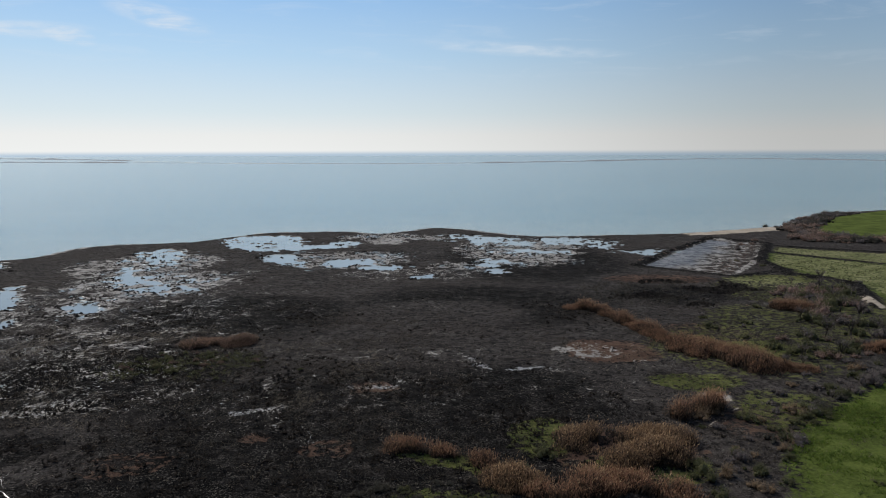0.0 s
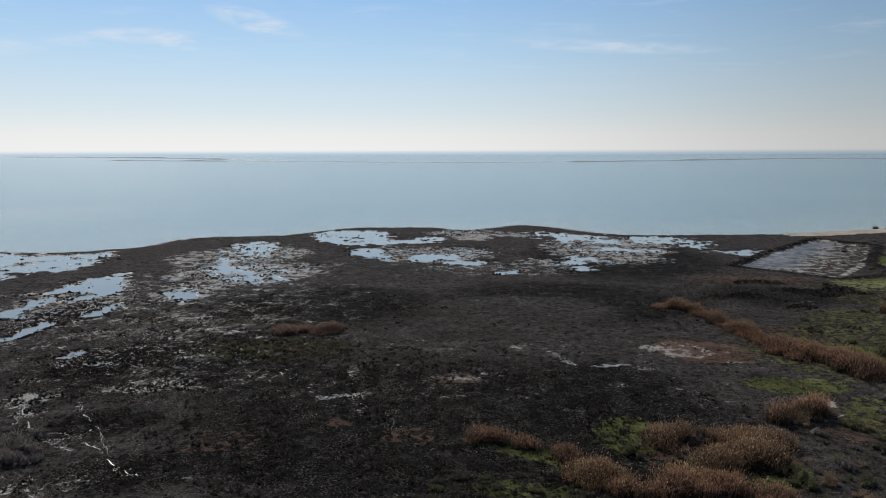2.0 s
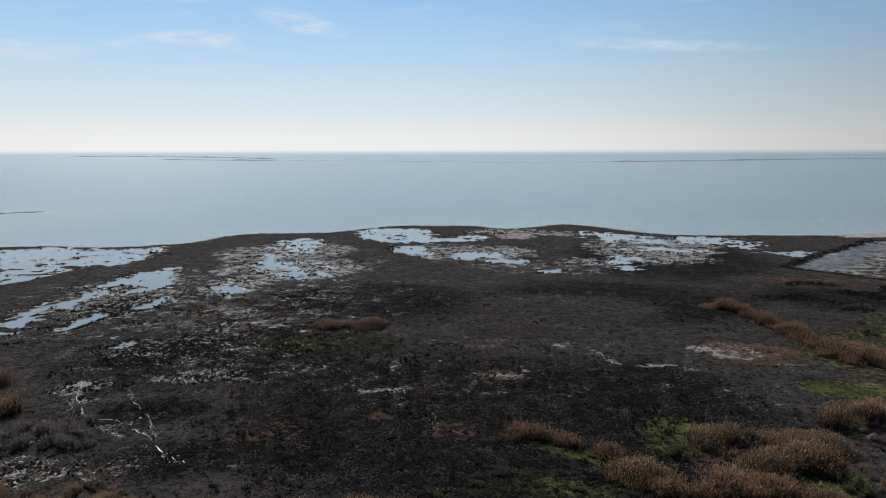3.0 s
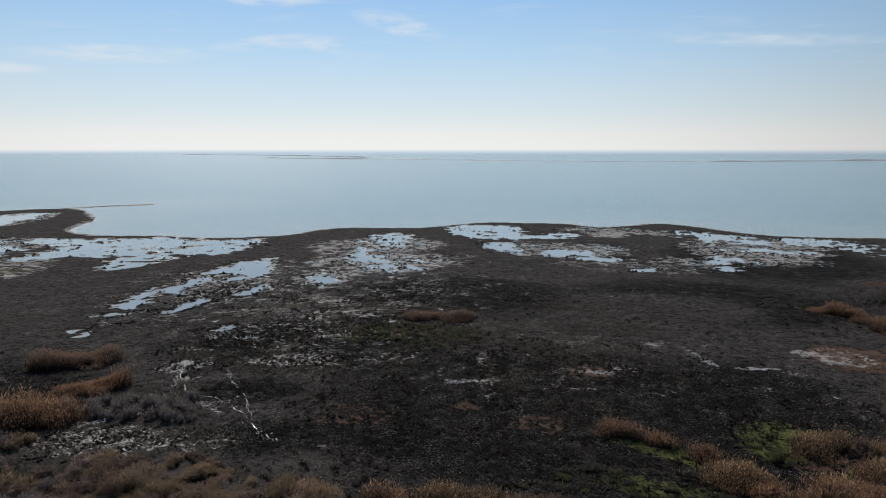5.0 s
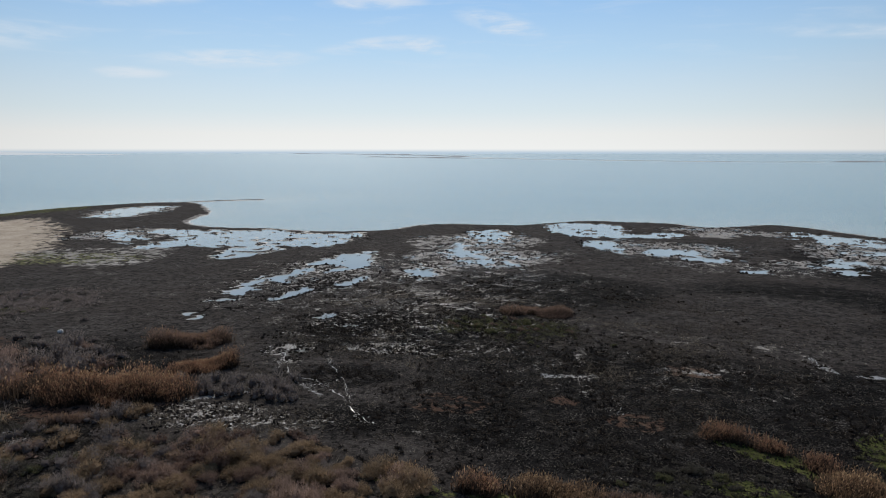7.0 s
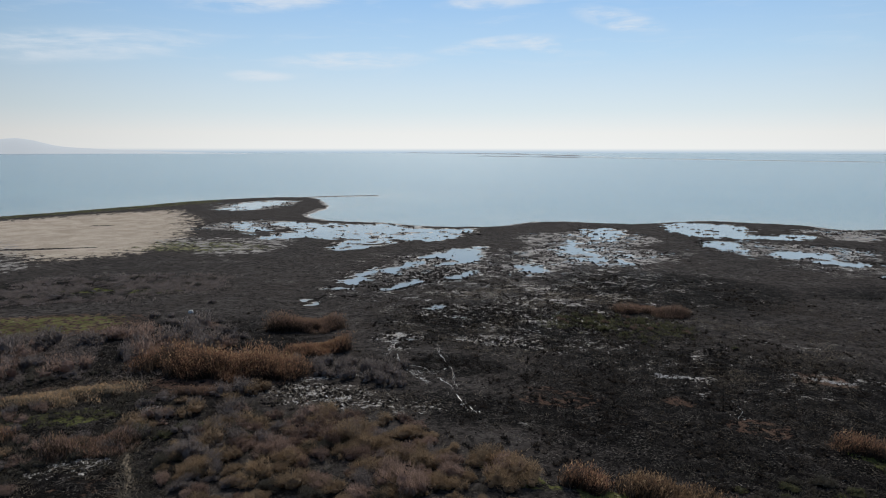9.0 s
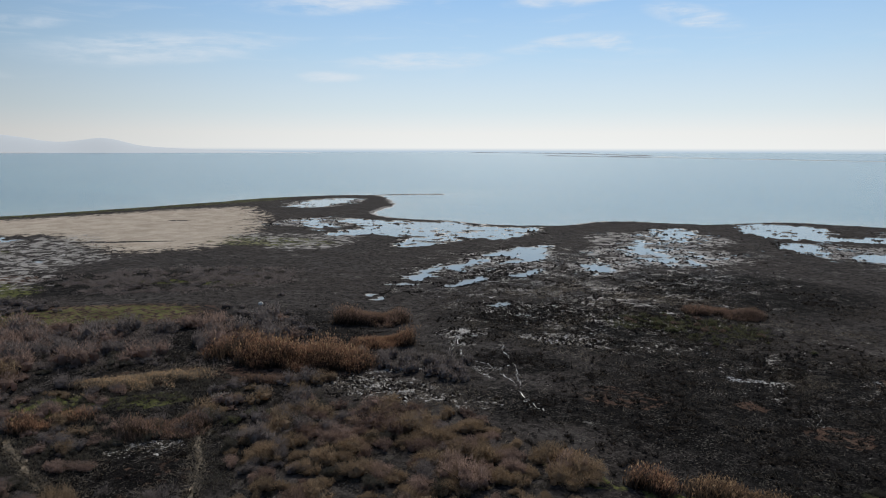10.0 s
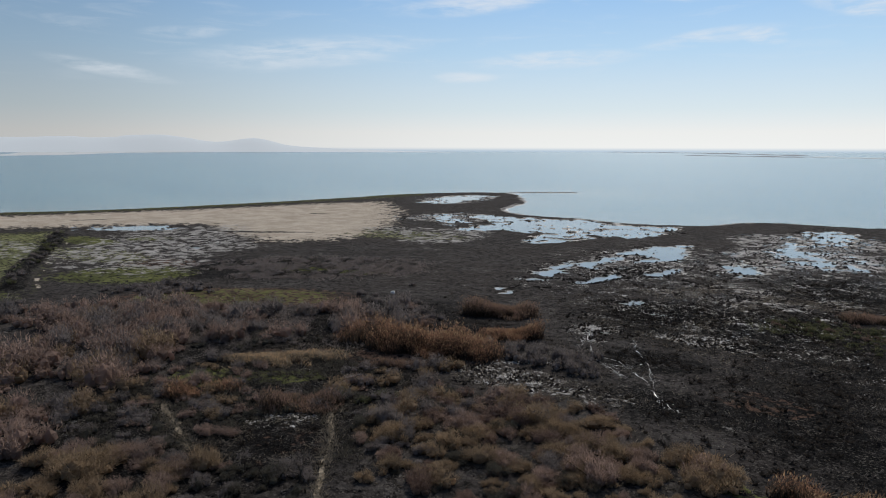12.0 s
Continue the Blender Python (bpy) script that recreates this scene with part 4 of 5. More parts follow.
thicket(-49, 45, 15, 13, 52, 2.0, 1.4, (1, 1, 1, 0, 2, 4, 5), 0.14)
thicket(-54, 50, 12, 6, 20, 2.1, 1.4, (1, 1, 2, 4))
thicket(-38, 52, 9, 4.5, 15, 1.9, 1.4, (1, 1, 2), 0.1)
thicket(-33, 45, 9, 6, 20, 2.0, 1.4, (1, 1, 2, 5), 0.1)
thicket(-97, 15, 12, 37, 52, 3.2, 2.35, (2, 2, 1, 0), 0.14, 1.0)
thicket(-60, 12, 9, 10, 52, 2.6, 1.7, (2, 1, 1), 0.1)
thicket(-82, 27, 15, 12, 52, 2.3, 1.2, (0, 0, 2, 1), 0.25)
thicket(-66, 22, 10, 9, 52, 2.4, 1.0, (5, 5, 0, 2), 0.25, 0.7)
thicket(-78, 37, 10, 9, 52, 1.9, 0.75, (5, 5, 5, 3), 0.2, 0.7)
thicket(-74, 18, 10, 7, 52, 2.0, 0.9, (5, 5, 2, 0), 0.15, 0.7)
thicket(-64, 42, 12, 5, 52, 2.0, 0.9, (5, 5, 0, 3), 0.15, 0.75)
thicket(-52, 33, 5, 4, 52, 1.9, 0.9, (5, 5, 0), 0.2, 0.75)
thicket(-55, 22, 9, 7, 52, 2.0, 0.95, (5, 5, 0), 0.15, 1.0)
thicket(-104, 36, 22, 7, 52, 2.2, 1.1, (5, 5, 0), 0.1, 0.6)
thicket(-1, 66, 12, 5, 10, 1.8, 0.7, (5, 5, 3), 0.25, 0.6)
thicket(-108, 41, 28, 9, 52, 3.2, 2.2, (0, 0, 2), 0.08, 1.0)
thicket(-98, 62, 12, 10, 52, 3.2, 2.0, (0, 0, 2), 0.3, 1.0)
thicket(-147, 78, 25, 13, 53, 2.2, 1.15, (0, 5, 0, 5), 0.1, 0.42)
thicket(-142, 43, 14, 6, 52, 2.8, 1.4, (0, 0), 0.1, 0.7)
thicket(-107, 74, 8, 13, 52, 3.0, 1.5, (0,), 0.3)
for x, y, r in ((-70, 64, 1.6), (-67.5, 65.5, 1.9), (-65.2, 64.6, 1.5), (-64.5, 67.5, 2.0), (-62.3, 66, 1.6), (-61.5, 69, 2.1), (-59.2, 67.6, 1.8), (-59.8, 71, 1.9), (-57.2, 69.8, 1.6), (-57, 66.6, 1.7), (-59.5, 73.6, 1.4), (-68.5, 68.5, 1.5), (-66.2, 70.6, 1.3), (-54.8, 67.5, 1.2), (-72.5, 66.5, 1.4)):
    shrubs.append((x, y, r * 1.08, r * 1.2, 0))
# dark hedge shrubs by the striped field
for x, y, r in ((89, 155, 4.2), (92, 158, 3.0), (86, 152, 2.6), (80, 131, 2.4), (86, 138, 2.8), (74, 122, 2.2)):
    shrubs.append((x, y, r, r * 0.95, 3))
for x, y, r in ((62, 118, 2.2), (65, 121, 2.6), (60, 122, 1.8), (68, 118, 2.0), (96, 172, 2.6), (93, 165, 2.2), (100, 168, 2.4), (103, 176, 2.0), (90, 158, 2.0), (97, 160, 2.3)):
    shrubs.append((x, y, r, r * 1.0, 3))
thicket(-70, 50, 9, 5, 52, 2.6, 1.3, (0, 0, 2, 1), 0.2)
thicket(-66, 40, 8, 10, 52, 3.0, 1.4, (0, 2, 1), 0.35)
thicket(-128, 24, 26, 9, 52, 3.4, 2.2, (0, 2, 2), 0.1, 1.0)
thicket(86, 142, 10, 26, -10, 4.0, 2.0, (0, 0, 3, 2), 0.35, 1.0)
thicket(72, 122, 7, 10, -30, 3.2, 1.5, (0, 2, 3), 0.3)
thicket(159, 311, 12, 48, 0, 3.6, 2.6, (0, 5, 2), 0.0, 0.6)
thicket(190, 346, 12, 26, -32, 3.6, 2.6, (0, 5, 2), 0.0, 0.6)
thicket(165, 276, 26, 13, 0, 3.6, 2.6, (0, 5, 2), 0.0, 0.6)
thicket(213, 380, 16, 24, -20, 4.0, 2.6, (0, 5), 0.0, 0.6)
thicket(72, 134, 20, 24, 0, 4.2, 1.2, (0, 2, 3, 3), 0.55)
thicket(92, 168, 10, 14, 0, 3.4, 1.6, (0, 3, 2), 0.3)
thicket(45, 80, 10, 4.5, 50, 2.2, 1.3, (3, 5, 3, 0), 0.15, 0.8)
thicket(60, 97, 15, 4, 40, 2.3, 1.5, (3, 5, 3, 0), 0.15, 0.8)
thicket(39, 84, 8, 7, 40, 2.6, 1.3, (0, 1, 3), 0.3)
thicket(58, 101, 5, 16, -50, 2.6, 1.2, (0, 1, 0, 3), 0.3)
thicket(30, 72, 9, 5, 0, 2.4, 1.3, (1, 3, 0), 0.3)
thicket(12, 75, 7, 7, 0, 2.8, 0.8, (3, 1, 3), 0.4)
thicket(-46, 114, 9, 7, 20, 1.7, 0.6, (3, 4, 3), 0.25)
thicket(-33, 110, 10, 7, 20, 1.9, 0.55, (3, 4, 0), 0.35)
thicket(104, 200, 3, 26, 20, 3.0, 0.8, (0, 3), 0.3)
for k in range(55):
    q = rounded([(-252, 42), (-225, 35), (-202, 28), (-182, 22), (-161, 18)], False, 6)
    at = q[int(RNG.integers(0, len(q) - 1))] + RNG.normal(0, 1.1, 2)
    r = RNG.uniform(0.7, 1.5)
    shrubs.append((at[0] + RNG.uniform(-3, 3), at[1] + RNG.uniform(-0.8, 0.8), r, r * 0.9, int(RNG.choice((0, 3, 5)))))
thicket(118, 262, 3, 20, -40, 3.0, 1.0, (0, 2), 0.2)
thicket(84, 248, 2.0, 38, -36, 2.4, 0.8, (0, 2), 0.2, 0.6)

for x, y, r in ((62, 86, 0.9), (58, 80, 0.7), (66, 92, 0.8), (52, 76, 0.8), (50, 72, 0.6), (70, 97, 0.7), (61, 76, 0.6), (47, 70, 0.9)):
    shrubs.append((x, y, r, r * 0.6, 3))
# the nearest few hundred stand as things of their own, the rest as one thicket a kind
shrubs.sort(key=lambda s: math.hypot(s[0], s[1]))
used = set()
for x, y, r, h, kind in shrubs[:300]:
    key = kind, int(RNG.integers(0, 4))
    m = Matrix.LocRotScale((x, y, float(ground_z(x, y)) - 0.02), Euler((0, 0, RNG.uniform(0, 6.28))), (r * RNG.uniform(0.85, 1.3), r * RNG.uniform(0.8, 1.1), h * RNG.uniform(0.75, 1.15)))
    if key not in used:
        used.add(key)
        SHAPES[key].matrix_basis = m
    else:
        ob = copy_thing(SHAPES[key], Matrix.Identity(4))
        ob.matrix_basis = m
for key, thing in SHAPES.items():
    if key not in used:
        for o in (*thing.children_recursive, thing):
            bpy.data.objects.remove(o)
for kind in range(6):
    chunks = []
    for x, y, r, h, k in shrubs[300:]:
        if k == kind:
            v, f = LIGHT[kind, int(RNG.integers(0, 4)), int(math.hypot(x, y) > 135)]
            c, s = math.cos(x * 7), math.sin(x * 7)
            chunks.append((np.column_stack([(v[:, 0] * c - v[:, 1] * s) * r + x, (v[:, 0] * s + v[:, 1] * c) * r + y, v[:, 2] * h + float(ground_z(x, y))]), f))
    if chunks:
        tagged(new("thicket", mesh_of("thicket", *pieces(chunks), [KINDS[kind]])), ("grey", "brown", "reddish-brown", "olive-grey", "warm brown", "blackened")[kind] + " leafless shrubs of a far thicket", "shrubs", kind="stuff")


# ---- stubble, straw and grass ----
DIRT = material("dry_dirt", lambda n: n.add("ShaderNodeBsdfPrincipled", Base_Color=n.mix(n.smooth(n.noise(place(n), 2.5, 5, 0.7), 0.38, 0.62), (0.08, 0.062, 0.040), (0.33, 0.26, 0.17)), Roughness=0.95, Normal=bump(n, n.noise(place(n), 6.0, 4), 0.8, 0.1)).outputs[0])

def tufts(name, n, x0, x1, y0, y1, wanted, mat, label, high, wide, spikes, seed, sprawl=0.5):
    """Small tufts strewn over the ground where wanted(x, y) allows, joined into one mesh."""
    rng = np.random.default_rng(seed)
    x, y = rng.uniform(x0, x1, n), rng.uniform(y0, y1, n)
    edge = np.minimum(np.minimum(x - x0, x1 - x) / (x1 - x0), np.minimum(y - y0, y1 - y) / (y1 - y0))
    ok = rng.uniform(0, 1, n) < wanted(x, y) * step(edge + 0.05 * ripple(x, y, 15, 3), 0.0, 0.25)
    x, y = x[ok], y[ok]
    z = ground_z(x, y)
    ok = z > -0.08
    x, y, z = x[ok], y[ok], z[ok]
    size = rng.uniform(0.5, 1.3, len(x))
    x, y, z, size = (np.repeat(q, spikes) for q in (x, y, z, size))
    root = np.stack([x + rng.normal(0, 0.10, len(x)) * size, y + rng.normal(0, 0.10, len(x)) * size, z - 0.04], 1)
    tip = root + np.stack([rng.normal(0, sprawl * high, len(x)) * size, rng.normal(0, sprawl * high, len(x)) * size, high * size * rng.uniform(0.5, 1.1, len(x))], 1)
    v, f = blades(root, tip, wide * size, rng)
    return tagged(new(name, mesh_of(name, v, f, [mat])), label, "ground cover", kind="stuff")


def tussocks(name, n, x0, x1, y0, y1, wanted, mat, label, low, high, seed):
    """Low uneven clods strewn over the ground, joined into one mesh."""
    rng = np.random.default_rng(seed)
    x, y = rng.uniform(x0, x1, n), rng.uniform(y0, y1, n)
    edge = np.minimum(np.minimum(x - x0, x1 - x) / (x1 - x0), np.minimum(y - y0, y1 - y) / (y1 - y0))
    ok = rng.uniform(0, 1, n) < wanted(x, y) * step(edge + 0.04 * ripple(x, y, 15, 3), 0.0, 0.14)
    x, y = x[ok], y[ok]
    z = ground_z(x, y)
    dry = z > -0.30
    x, y, z = x[dry], y[dry], np.maximum(z[dry], -0.06)
    n = len(x)
    r = rng.uniform(low, high, n) * rng.uniform(0.6, 1.1, n)
    a = rng.uniform(0, 2 * np.pi, n)[:, None] + np.arange(5) * 2 * np.pi / 5
    out = r[:, None] * rng.uniform(0.6, 1.3, (n, 5))
    ring = np.stack([x[:, None] + np.cos(a) * out, y[:, None] + np.sin(a) * out, np.repeat(z[:, None] - 0.06, 5, 1)], 2)
    top = np.stack([x + rng.normal(0, 0.2, n) * r, y + rng.normal(0, 0.2, n) * r, z + r * rng.uniform(0.3, 0.85, n)], 1)[:, None]
    v = np.concatenate([ring, top], 1).reshape(-1, 3)
    k = np.arange(n)[:, None, None] * 6
    f = (k + np.array([(i, (i + 1) % 5, 5) for i in range(5)])).reshape(-1, 3)
    return tagged(new(name, mesh_of(name, v, f, [mat])), label, "ground cover", kind="stuff")


tussocks("burnt_tussocks", 130000, -120, 75, 10, 165, lambda x, y: (0.12 + 0.55 * field_at("burnt", x, y)) * (1 - field_at("crop", x, y)), CHAR, "black burnt reed tussocks on wet mud", 0.09, 0.26, 11)
tussocks("mud_tussocks", 130000, -110, 0, 40, 150, lambda x, y: np.where((field_at("speck", x, y) > 0.1) & (field_at("pool", x, y) > -1.6), 0.38, 0.0), CHAR, "dark tussocks standing in a film of water", 0.18, 0.42, 12)
tussocks("mud_tussocks", 170000, -340, 75, 70, 325, lambda x, y: np.where(((field_at("wet", x, y) > 0.1) | (field_at("speck", x, y) > 0.15)) & (field_at("pool", x, y) > -1.6) & (field_at("pool", x, y) < 2.2), 0.45, 0.0), CLOD, "dark clumps along the edges of the pools", 0.2, 0.5, 13)
tufts("burnt_clumps", 46000, -118, 72, 12, 172, lambda x, y: 0.75 * field_at("burnt", x, y) * step(ripple(x, y, 7, 81) + ripple(x, y, 2.3, 82), -0.2, 0.7) * (field_at("pool", x, y) < 0.3), CHAR, "black clumps of burnt reed stubs", 0.42, 0.26, 9, 51, 0.75)
tussocks("burnt_tussocks", 16000, 36, 90, 150, 196, lambda x, y: step(oval(62, 173, 26, 20, 0, x, y), 0.0, 0.6) * (ripple(x, y, 7, 5) > 0.15), CHAR, "black burnt shrubs and tussocks in rows", 0.3, 0.8, 17)
tussocks("mud_islets", 90000, -330, 70, 100, 312, lambda x, y: np.where((field_at("pool", x, y) > -0.5) & (field_at("pool", x, y) < 4.0), 0.7, 0.0) * step(ripple(x, y, 5.0, 55) + 0.8 * ripple(x, y, 2.0, 56), 0.10, 0.5), CLOD, "low dark mud islets scattered in the pools", 0.28, 0.85, 19)
tussocks("mud_tussocks", 30000, -260, 70, 60, 310, lambda x, y: np.where((field_at("pool", x, y) > -0.8) & (field_at("pool", x, y) < 1.4), 0.8, 0.0), CLOD, "dark clumps along the edges of the pools", 0.2, 0.55, 15)
def puddles(n, x0, x1, y0, y1, wanted, low, high, seed, label, mat=FILM):
    """Small flat films of water lying on the mud."""
    rng = np.random.default_rng(seed)
    x, y = rng.uniform(x0, x1, n), rng.uniform(y0, y1, n)
    ok = rng.uniform(0, 1, n) < wanted(x, y)
    x, y = x[ok], y[ok]
    n = len(x)
    r = low + (high - low) * rng.uniform(0, 1, n) ** 3
    a = rng.uniform(0, 2 * np.pi, n)[:, None] + np.arange(7) * 2 * np.pi / 7
    out = r[:, None] * rng.uniform(0.35, 1.35, (n, 7))
    turn, thin = rng.uniform(0, 3.14, n)[:, None], rng.uniform(0.18, 0.7, n)[:, None]
    u, v = np.cos(a) * out, np.sin(a) * out * thin
    z = ground_z(x, y) + 0.03
    ring = np.stack([x[:, None] + u * np.cos(turn) - v * np.sin(turn), y[:, None] + u * np.sin(turn) + v * np.cos(turn), np.repeat(z[:, None], 7, 1)], 2)
    v = np.concatenate([ring, np.stack([x, y, z], 1)[:, None]], 1).reshape(-1, 3)
    f = (np.arange(n)[:, None, None] * 8 + np.array([(i, (i + 1) % 7, 7) for i in range(7)])).reshape(-1, 3)
    return tagged(new("puddles", mesh_of("puddles", v, f, [mat])), label, "water", kind="stuff")


def speckled(x, y):
    return np.clip(field_at("speck", x, y) * 1.7 - 0.34, 0, 1) * step(ripple(x, y, 5.5, 95) + 0.9 * ripple(x, y, 1.5, 96), -0.25, 0.95) * (field_at("pool", x, y) < 0.0)


puddles(260000, -140, 40, 45, 215, speckled, 0.06, 0.34, 21, "bright films of water between burnt tussocks")


def ribbon(name, points, wide, mat, label, category, seed, gaps=0.0, wander=0.45):
    """A thin ragged strip lying on the ground along a line."""
    line = rounded(points, False, 12)
    run = np.r_[0, np.cumsum(np.linalg.norm(np.diff(line, axis=0), axis=1))]
    s = np.arange(0, run[-1], 0.22)
    p = np.stack([np.interp(s, run, line[:, 0]), np.interp(s, run, line[:, 1])], 1)
    way = np.gradient(p, axis=0)
    side = np.stack([-way[:, 1], way[:, 0]], 1) / np.linalg.norm(way, axis=1)[:, None]
    nil = np.zeros(len(s)) + seed * 3.1
    p = p + side * (wander * ripple(s, nil, 2.2, seed) + 0.4 * wander * ripple(s, nil, 0.8, seed + 1))[:, None]
    edges = []
    for k, sign in ((2, -1), (3, 1)):
        half = wide * 0.5 * np.clip(0.75 - gaps + 0.7 * ripple(s, nil, 1.1, seed + k) + 0.5 * ripple(s, nil, 0.45, seed + k + 4), 0.0, 2.0)
        half = half * step(ripple(s, nil, 3.0, seed + 9), -0.75 + gaps * 0.5, -0.1 + gaps * 0.5)
        edges.append(p + side * (sign * half)[:, None])
    q = np.stack(edges, 1).reshape(-1, 2)
    v = np.column_stack([q, ground_z(q[:, 0], q[:, 1]) + 0.035])
    return tagged(new(name, mesh_of(name, v, grid_faces(2, len(s)), [mat])), label, category, kind="stuff")


for k, (trail, wide) in enumerate(TRAILS):
    ribbon("wet_trail", trail, wide * 0.7, FILM, "thin wet trail trodden through black mud", "trail", 200 + 11 * k, 0.6, 0.5)
    q = rounded(trail, False, 12)
    if wide < 0.3:
        continue
    puddles(7000, q[:, 0].min() - 1, q[:, 0].max() + 1, q[:, 1].min() - 1, q[:, 1].max() + 1, lambda x, y: 0.5 * step(along(x, y, q) + 0.6 * ripple(x, y, 1.4, 33), 0.95, 0.1) * step(ripple(x, y, 2.2, 34), -0.4, 0.5), 0.06, 0.24, 24 + k, "bright drops of water beside a wet trail")
PATHS = [[(-81, 22.4), (-77.4, 22.5), (-72.6, 22.2), (-68.4, 21.7), (-64.3, 21.0)], [(-69.6, 42), (-66.1, 38.9), (-64.0, 35.9), (-58.7, 33.0), (-53.7, 29.4), (-50.5, 27.3), (-44, 23)]]
for k, line in enumerate(PATHS):
    ribbon("dirt_path", line, (0.9, 0.5)[k], DIRT, "narrow tan dirt path between dark shrubs", "path", 400 + 9 * k, -0.1, 0.22)
puddles(170000, -330, 72, 100, 312, lambda x, y: np.clip(field_at("wet", x, y) * 1.2, 0, 1) * step(ripple(x, y, 9, 97) + 0.6 * ripple(x, y, 3, 98), 0.15, 1.0) * (field_at("pool", x, y) < 0.2), 0.2, 1.3, 22, "small bright puddles between the pools", POND)
tufts("dry_straw", 90000, -110, 75, 15, 150, lambda x, y: (0.30 + 0.5 * field_at("litter", x, y)) * step(ripple(x, y, 6, 41) + ripple(x, y, 2, 42), -0.6, 0.8), STRAW, "pale dry straw left on dark ground", 0.26, 0.07, 2, 16, 1.8)
tufts("burnt_stubble", 150000, -120, 60, 10, 150, lambda x, y: 0.8 * field_at("burnt", x, y) * step(ripple(x, y, 4, 45) + 0.9 * ripple(x, y, 1.6, 46), -0.1, 0.5), CHAR, "short black stalks of burnt reeds", 0.34, 0.05, 2, 31, 0.7)
tufts("dry_straw", 190000, -125, -10, -15, 96, lambda x, y: np.clip(1.2 * step(oval(-86, 44, 9, 5, 60, x, y), 0, 0.5) + 0.7 * step(oval(-62, 28, 11, 8, 45, x, y), 0, 0.6) * (ripple(x, y, 2.0, 47) > 0.0) + 2.5 * step(np.minimum(along(x, y, PATHS[0]), along(x, y, PATHS[1])), 1.1, 0.3) + 0.6 * step(oval(-58, 60, 16, 6, 18, x, y), 0, 0.5), 0, 1), STRAW, "pale straw along paths and in trampled sedge", 0.24, 0.08, 2, 32, 1.5)
tufts("dry_straw", 160000, -120, -10, -20, 80, lambda x, y: 1.6 * step(np.minimum(along(x, y, PATHS[0]) - 0.25, along(x, y, PATHS[1])), 0.8, 0.2) * step(ripple(x, y, 1.6, 61), -0.9, 0.3), STRAW, "long pale straw bent over a narrow path", 0.36, 0.10, 3, 35, 1.0)
tufts("dry_straw", 40000, -95, -35, 100, 150, lambda x, y: 0.8 * step(oval(-68, 128, 34, 18, 15, x, y), 0, 0.7) * step(ripple(x, y, 6, 48) + 0.8 * ripple(x, y, 2, 49), -0.2, 0.7), STRAW, "pale straw drifted over the mud", 0.24, 0.09, 2, 33, 1.6)
for n_tufts, cx, cy, ca, cb, turn, seed in ((70000, -148, 78, 34, 19, 53, 41), (26000, -72, 32, 32, 20, 50, 42), (40000, -106, 44, 36, 18, 52, 43), (16000, -44, 113, 16, 10, 15, 48), (9000, -2, 66, 20, 8, 5, 44), (9000, -38, 48, 16, 10, 20, 45), (12000, 62, 172, 32, 22, 0, 46), (9000, 74, 132, 24, 26, 0, 47)):
    tufts("low_scrub", n_tufts, cx - 40, cx + 40, cy - 40, cy + 40, lambda x, y: 2.2 * step(oval(cx, cy, ca, cb, turn, x, y), 0, 0.6) * step(ripple(x, y, 5, 51) + 0.8 * ripple(x, y, 1.8, 52), -0.6, 0.6) * (np.hypot(x + 60, y - 28) > 6) * (field_at("crop", x, y) < 0.4), {41: TWIG_GREY, 43: TWIG_GREY, 48: TWIG_GREEN}.get(seed, TWIG_DARK), "low " + {41: "grey", 43: "grey", 48: "olive-grey"}.get(seed, "dark") + " scrub of thin leafless twigs", 0.55, 0.08, 7, seed, 0.8)
tufts("dry_straw", 60000, -85, 5, 82, 132, lambda x, y: 0.8 * step(ripple(x, y, 8, 58) + 0.8 * ripple(x, y, 2.4, 59), 0.0, 0.8), STRAW, "pale straw drifted over black mud", 0.22, 0.08, 2, 34, 1.6)
tufts("dead_grass", 260000, -120, 75, 10, 170, lambda x, y: 0.9 * step(ripple(x, y, 9, 43) + 0.9 * ripple(x, y, 2.2, 44), 0.15, 0.75), DEAD, "grey-brown dead grass among the tussocks", 0.28, 0.10, 2, 18, 1.4)
tufts("meadow_grass", 70000, 34, 100, 48, 118, lambda x, y: np.where(field_at("crop", x, y) > 0.4, step(ripple(x, y, 5, 63) + ripple(x, y, 2, 64), -0.7, 0.9), 0.0), GRASS, "uneven green grass with yellowish tufts", 0.34, 0.14, 3, 23, 0.9)
tufts("grass", 60000, -90, 80, 45, 130, lambda x, y: np.where(field_at("grass", x, y) > 0.4, 0.9, 0.0), GRASS, "fresh green grass in wet hollows", 0.28, 0.07, 3, 14, 0.6)



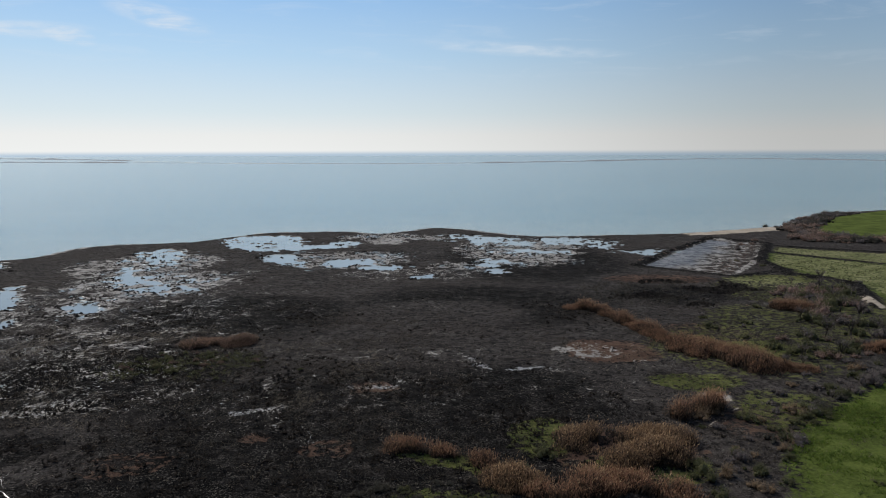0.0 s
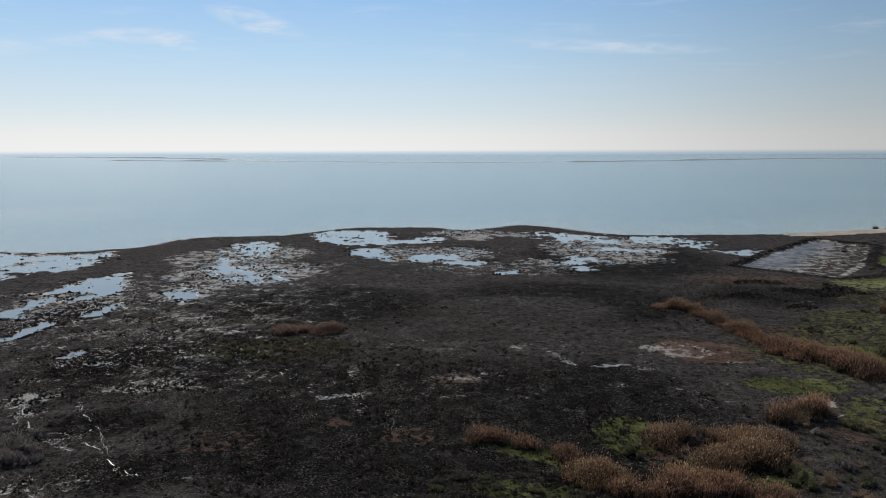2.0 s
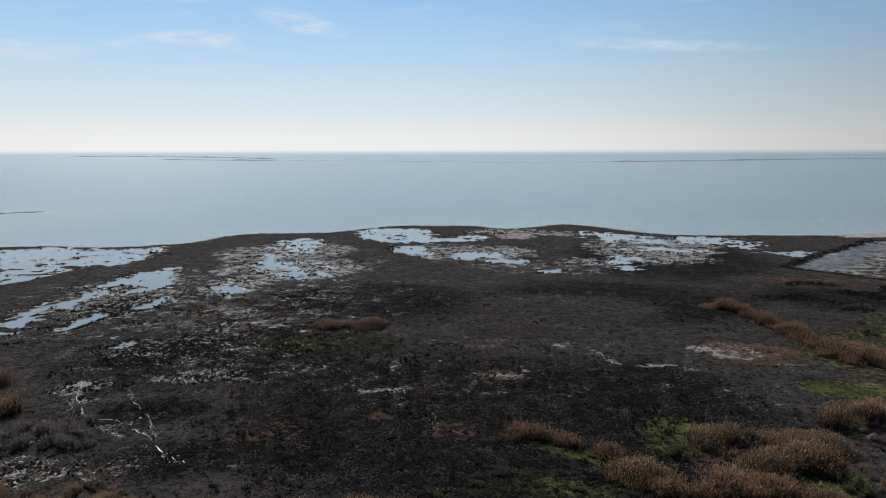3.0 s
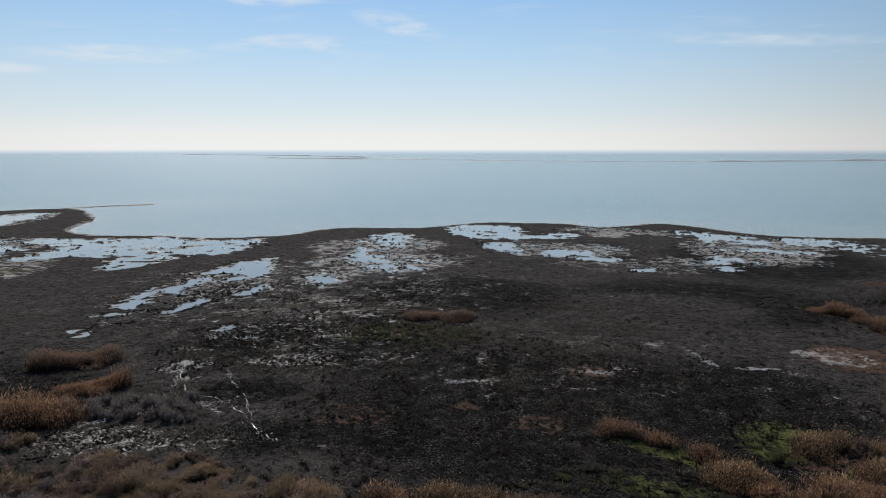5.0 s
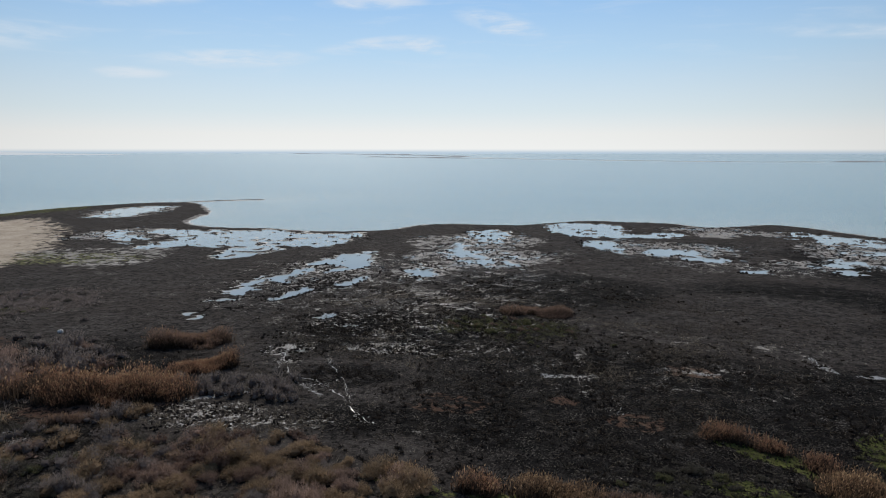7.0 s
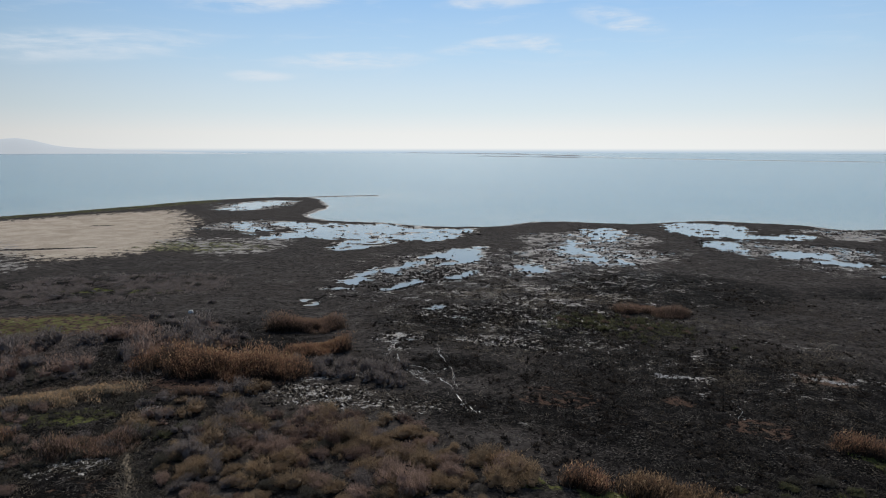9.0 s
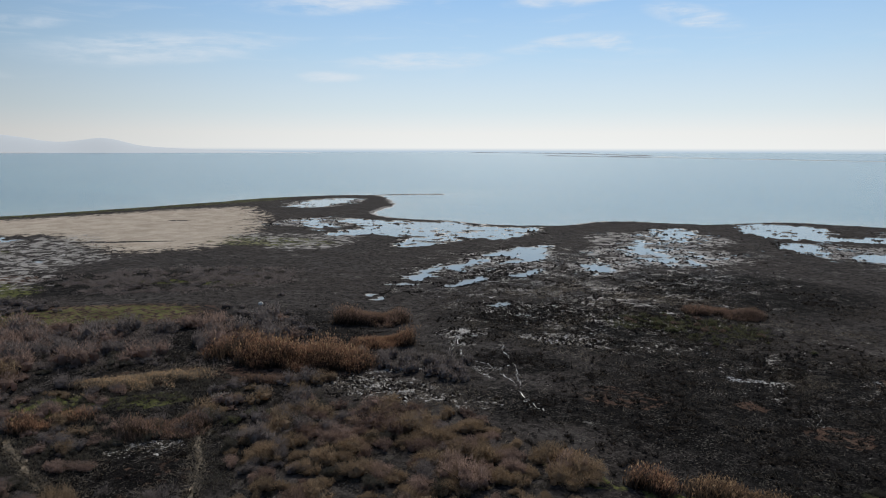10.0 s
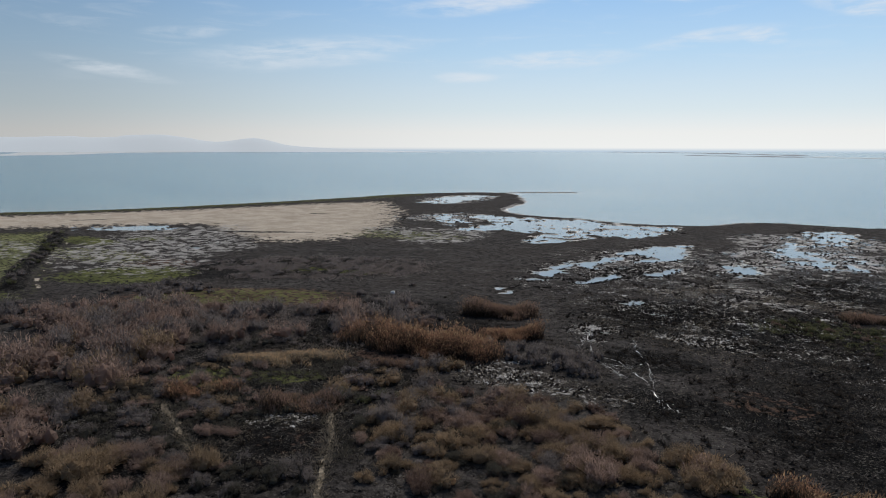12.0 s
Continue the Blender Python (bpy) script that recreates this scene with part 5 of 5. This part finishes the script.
# ---- bare trees, saplings, a stone ----
def bare_tree(x, y, high, seed, label):
    """A leafless tree: trunk, forking limbs and fine twigs."""
    rng = np.random.default_rng(seed)
    base = new("bare_tree")
    base.location = (x, y, float(ground_z(x, y)) - 0.05)
    tagged(base, label, "tree", "bare trees by the fields")
    fork = np.array((rng.normal(0, 0.05) * high, rng.normal(0, 0.05) * high, high * 0.32))
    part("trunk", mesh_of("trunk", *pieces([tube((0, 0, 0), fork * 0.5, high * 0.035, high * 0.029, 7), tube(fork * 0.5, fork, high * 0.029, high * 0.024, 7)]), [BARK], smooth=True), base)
    for k in range(6):
        a, lean = k * 1.05 + rng.uniform(-0.4, 0.4), rng.uniform(0.25, 0.8)
        out = np.array((math.cos(a) * lean, math.sin(a) * lean, 1.0))
        p, q = fork, fork + out / np.linalg.norm(out) * high * rng.uniform(0.22, 0.34)
        chunks, root, tip = [tube(p, q, high * 0.016, high * 0.010, 5)], [], []
        for _ in range(5):
            bend = out + rng.normal(0, 0.45, 3)
            e = q + bend / np.linalg.norm(bend) * high * rng.uniform(0.16, 0.34)
            chunks.append(tube(q, e, high * 0.008, high * 0.003, 4))
            for _ in range(16):
                s = q + (e - q) * rng.uniform(0.3, 1.0)
                root.append(s), tip.append(s + ((e - q) * 0.5 + rng.normal(0, 0.09 * high, 3)) * rng.uniform(0.4, 1.0))
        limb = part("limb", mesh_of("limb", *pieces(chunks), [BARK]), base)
        tagged(part("twigs", mesh_of("twigs", *blades(np.array(root), np.array(tip), np.full(len(root), 0.025), rng), [TWIG_GREY]), limb), kind="stuff")
    return base


for k, (x, y, high) in enumerate(((56, 110, 3.0), (59.5, 110.5, 2.4), (100, 181, 4.6), (97, 176, 3.6), (88, 150, 4.2), (92, 160, 3.8), (80, 138, 3.4), (84, 128, 3.6), (73, 129, 4.6), (77, 127, 5.2), (68, 115, 4.4), (88, 143, 5.0), (84, 131, 4.2), (75, 142, 3.6), (92, 180, 2.6), (62, 116, 3.0), (-52.5, 26.5, 2.6), (-57, 23.5, 2.0))):
    bare_tree(x, y, high, 500 + k, "leafless grey tree standing in rough grass" if high > 3.1 else "small dead tree with bare black limbs")


def boulder(x, y, size, label):
    rng = np.random.default_rng(77)
    v, f = ball(size, rng, 0.5)
    ob = new("boulder", mesh_of("boulder", v * (1, 0.8, 0.7), f, [SALT_STONE], smooth=True))
    ob.location = (x, y, float(ground_z(x, y)) + size * 0.35)
    tagged(ob, label, "stone")


SALT_STONE = material("pale_stone", lambda n: n.add("ShaderNodeBsdfPrincipled", Base_Color=n.mix(n.noise(place(n), 3.0, 5), (0.40, 0.38, 0.34), (0.62, 0.60, 0.56)), Roughness=0.9).outputs[0])
boulder(-111, 76, 0.55, "pale weathered stone among grey shrubs")

# rows of young plants in the striped field
rng = np.random.default_rng(91)
spots = []
for row in range(14):
    for k in range(40):
        x, y = 101 + row * 3.2 + k * 0.55 + rng.normal(0, 0.1), 208 + row * 2.2 - k * 0.95 + rng.normal(0, 0.1)
        if inside(np.array([x]), np.array([y]), np.array([(100, 214), (113, 240), (140, 211), (190, 190), (150, 138), (104, 158), (109, 178), (106, 195)], float))[0] > 2 and (k // 2) % 3 == 0:
            spots.append((x, y))
spots = np.repeat(np.array(spots), 5, 0)
root = np.column_stack([spots + rng.normal(0, 0.12, spots.shape), ground_z(spots[:, 0], spots[:, 1]) - 0.03])
tip = root + np.column_stack([rng.normal(0, 0.15, (len(root), 2)), rng.uniform(0.4, 0.9, len(root))])
tagged(new("crop_rows", mesh_of("crop_rows", *kites(root, tip, np.full(len(root), 0.16), rng), [TWIG_GREEN])), "rows of dark young plants in a green field", "plants", kind="stuff")
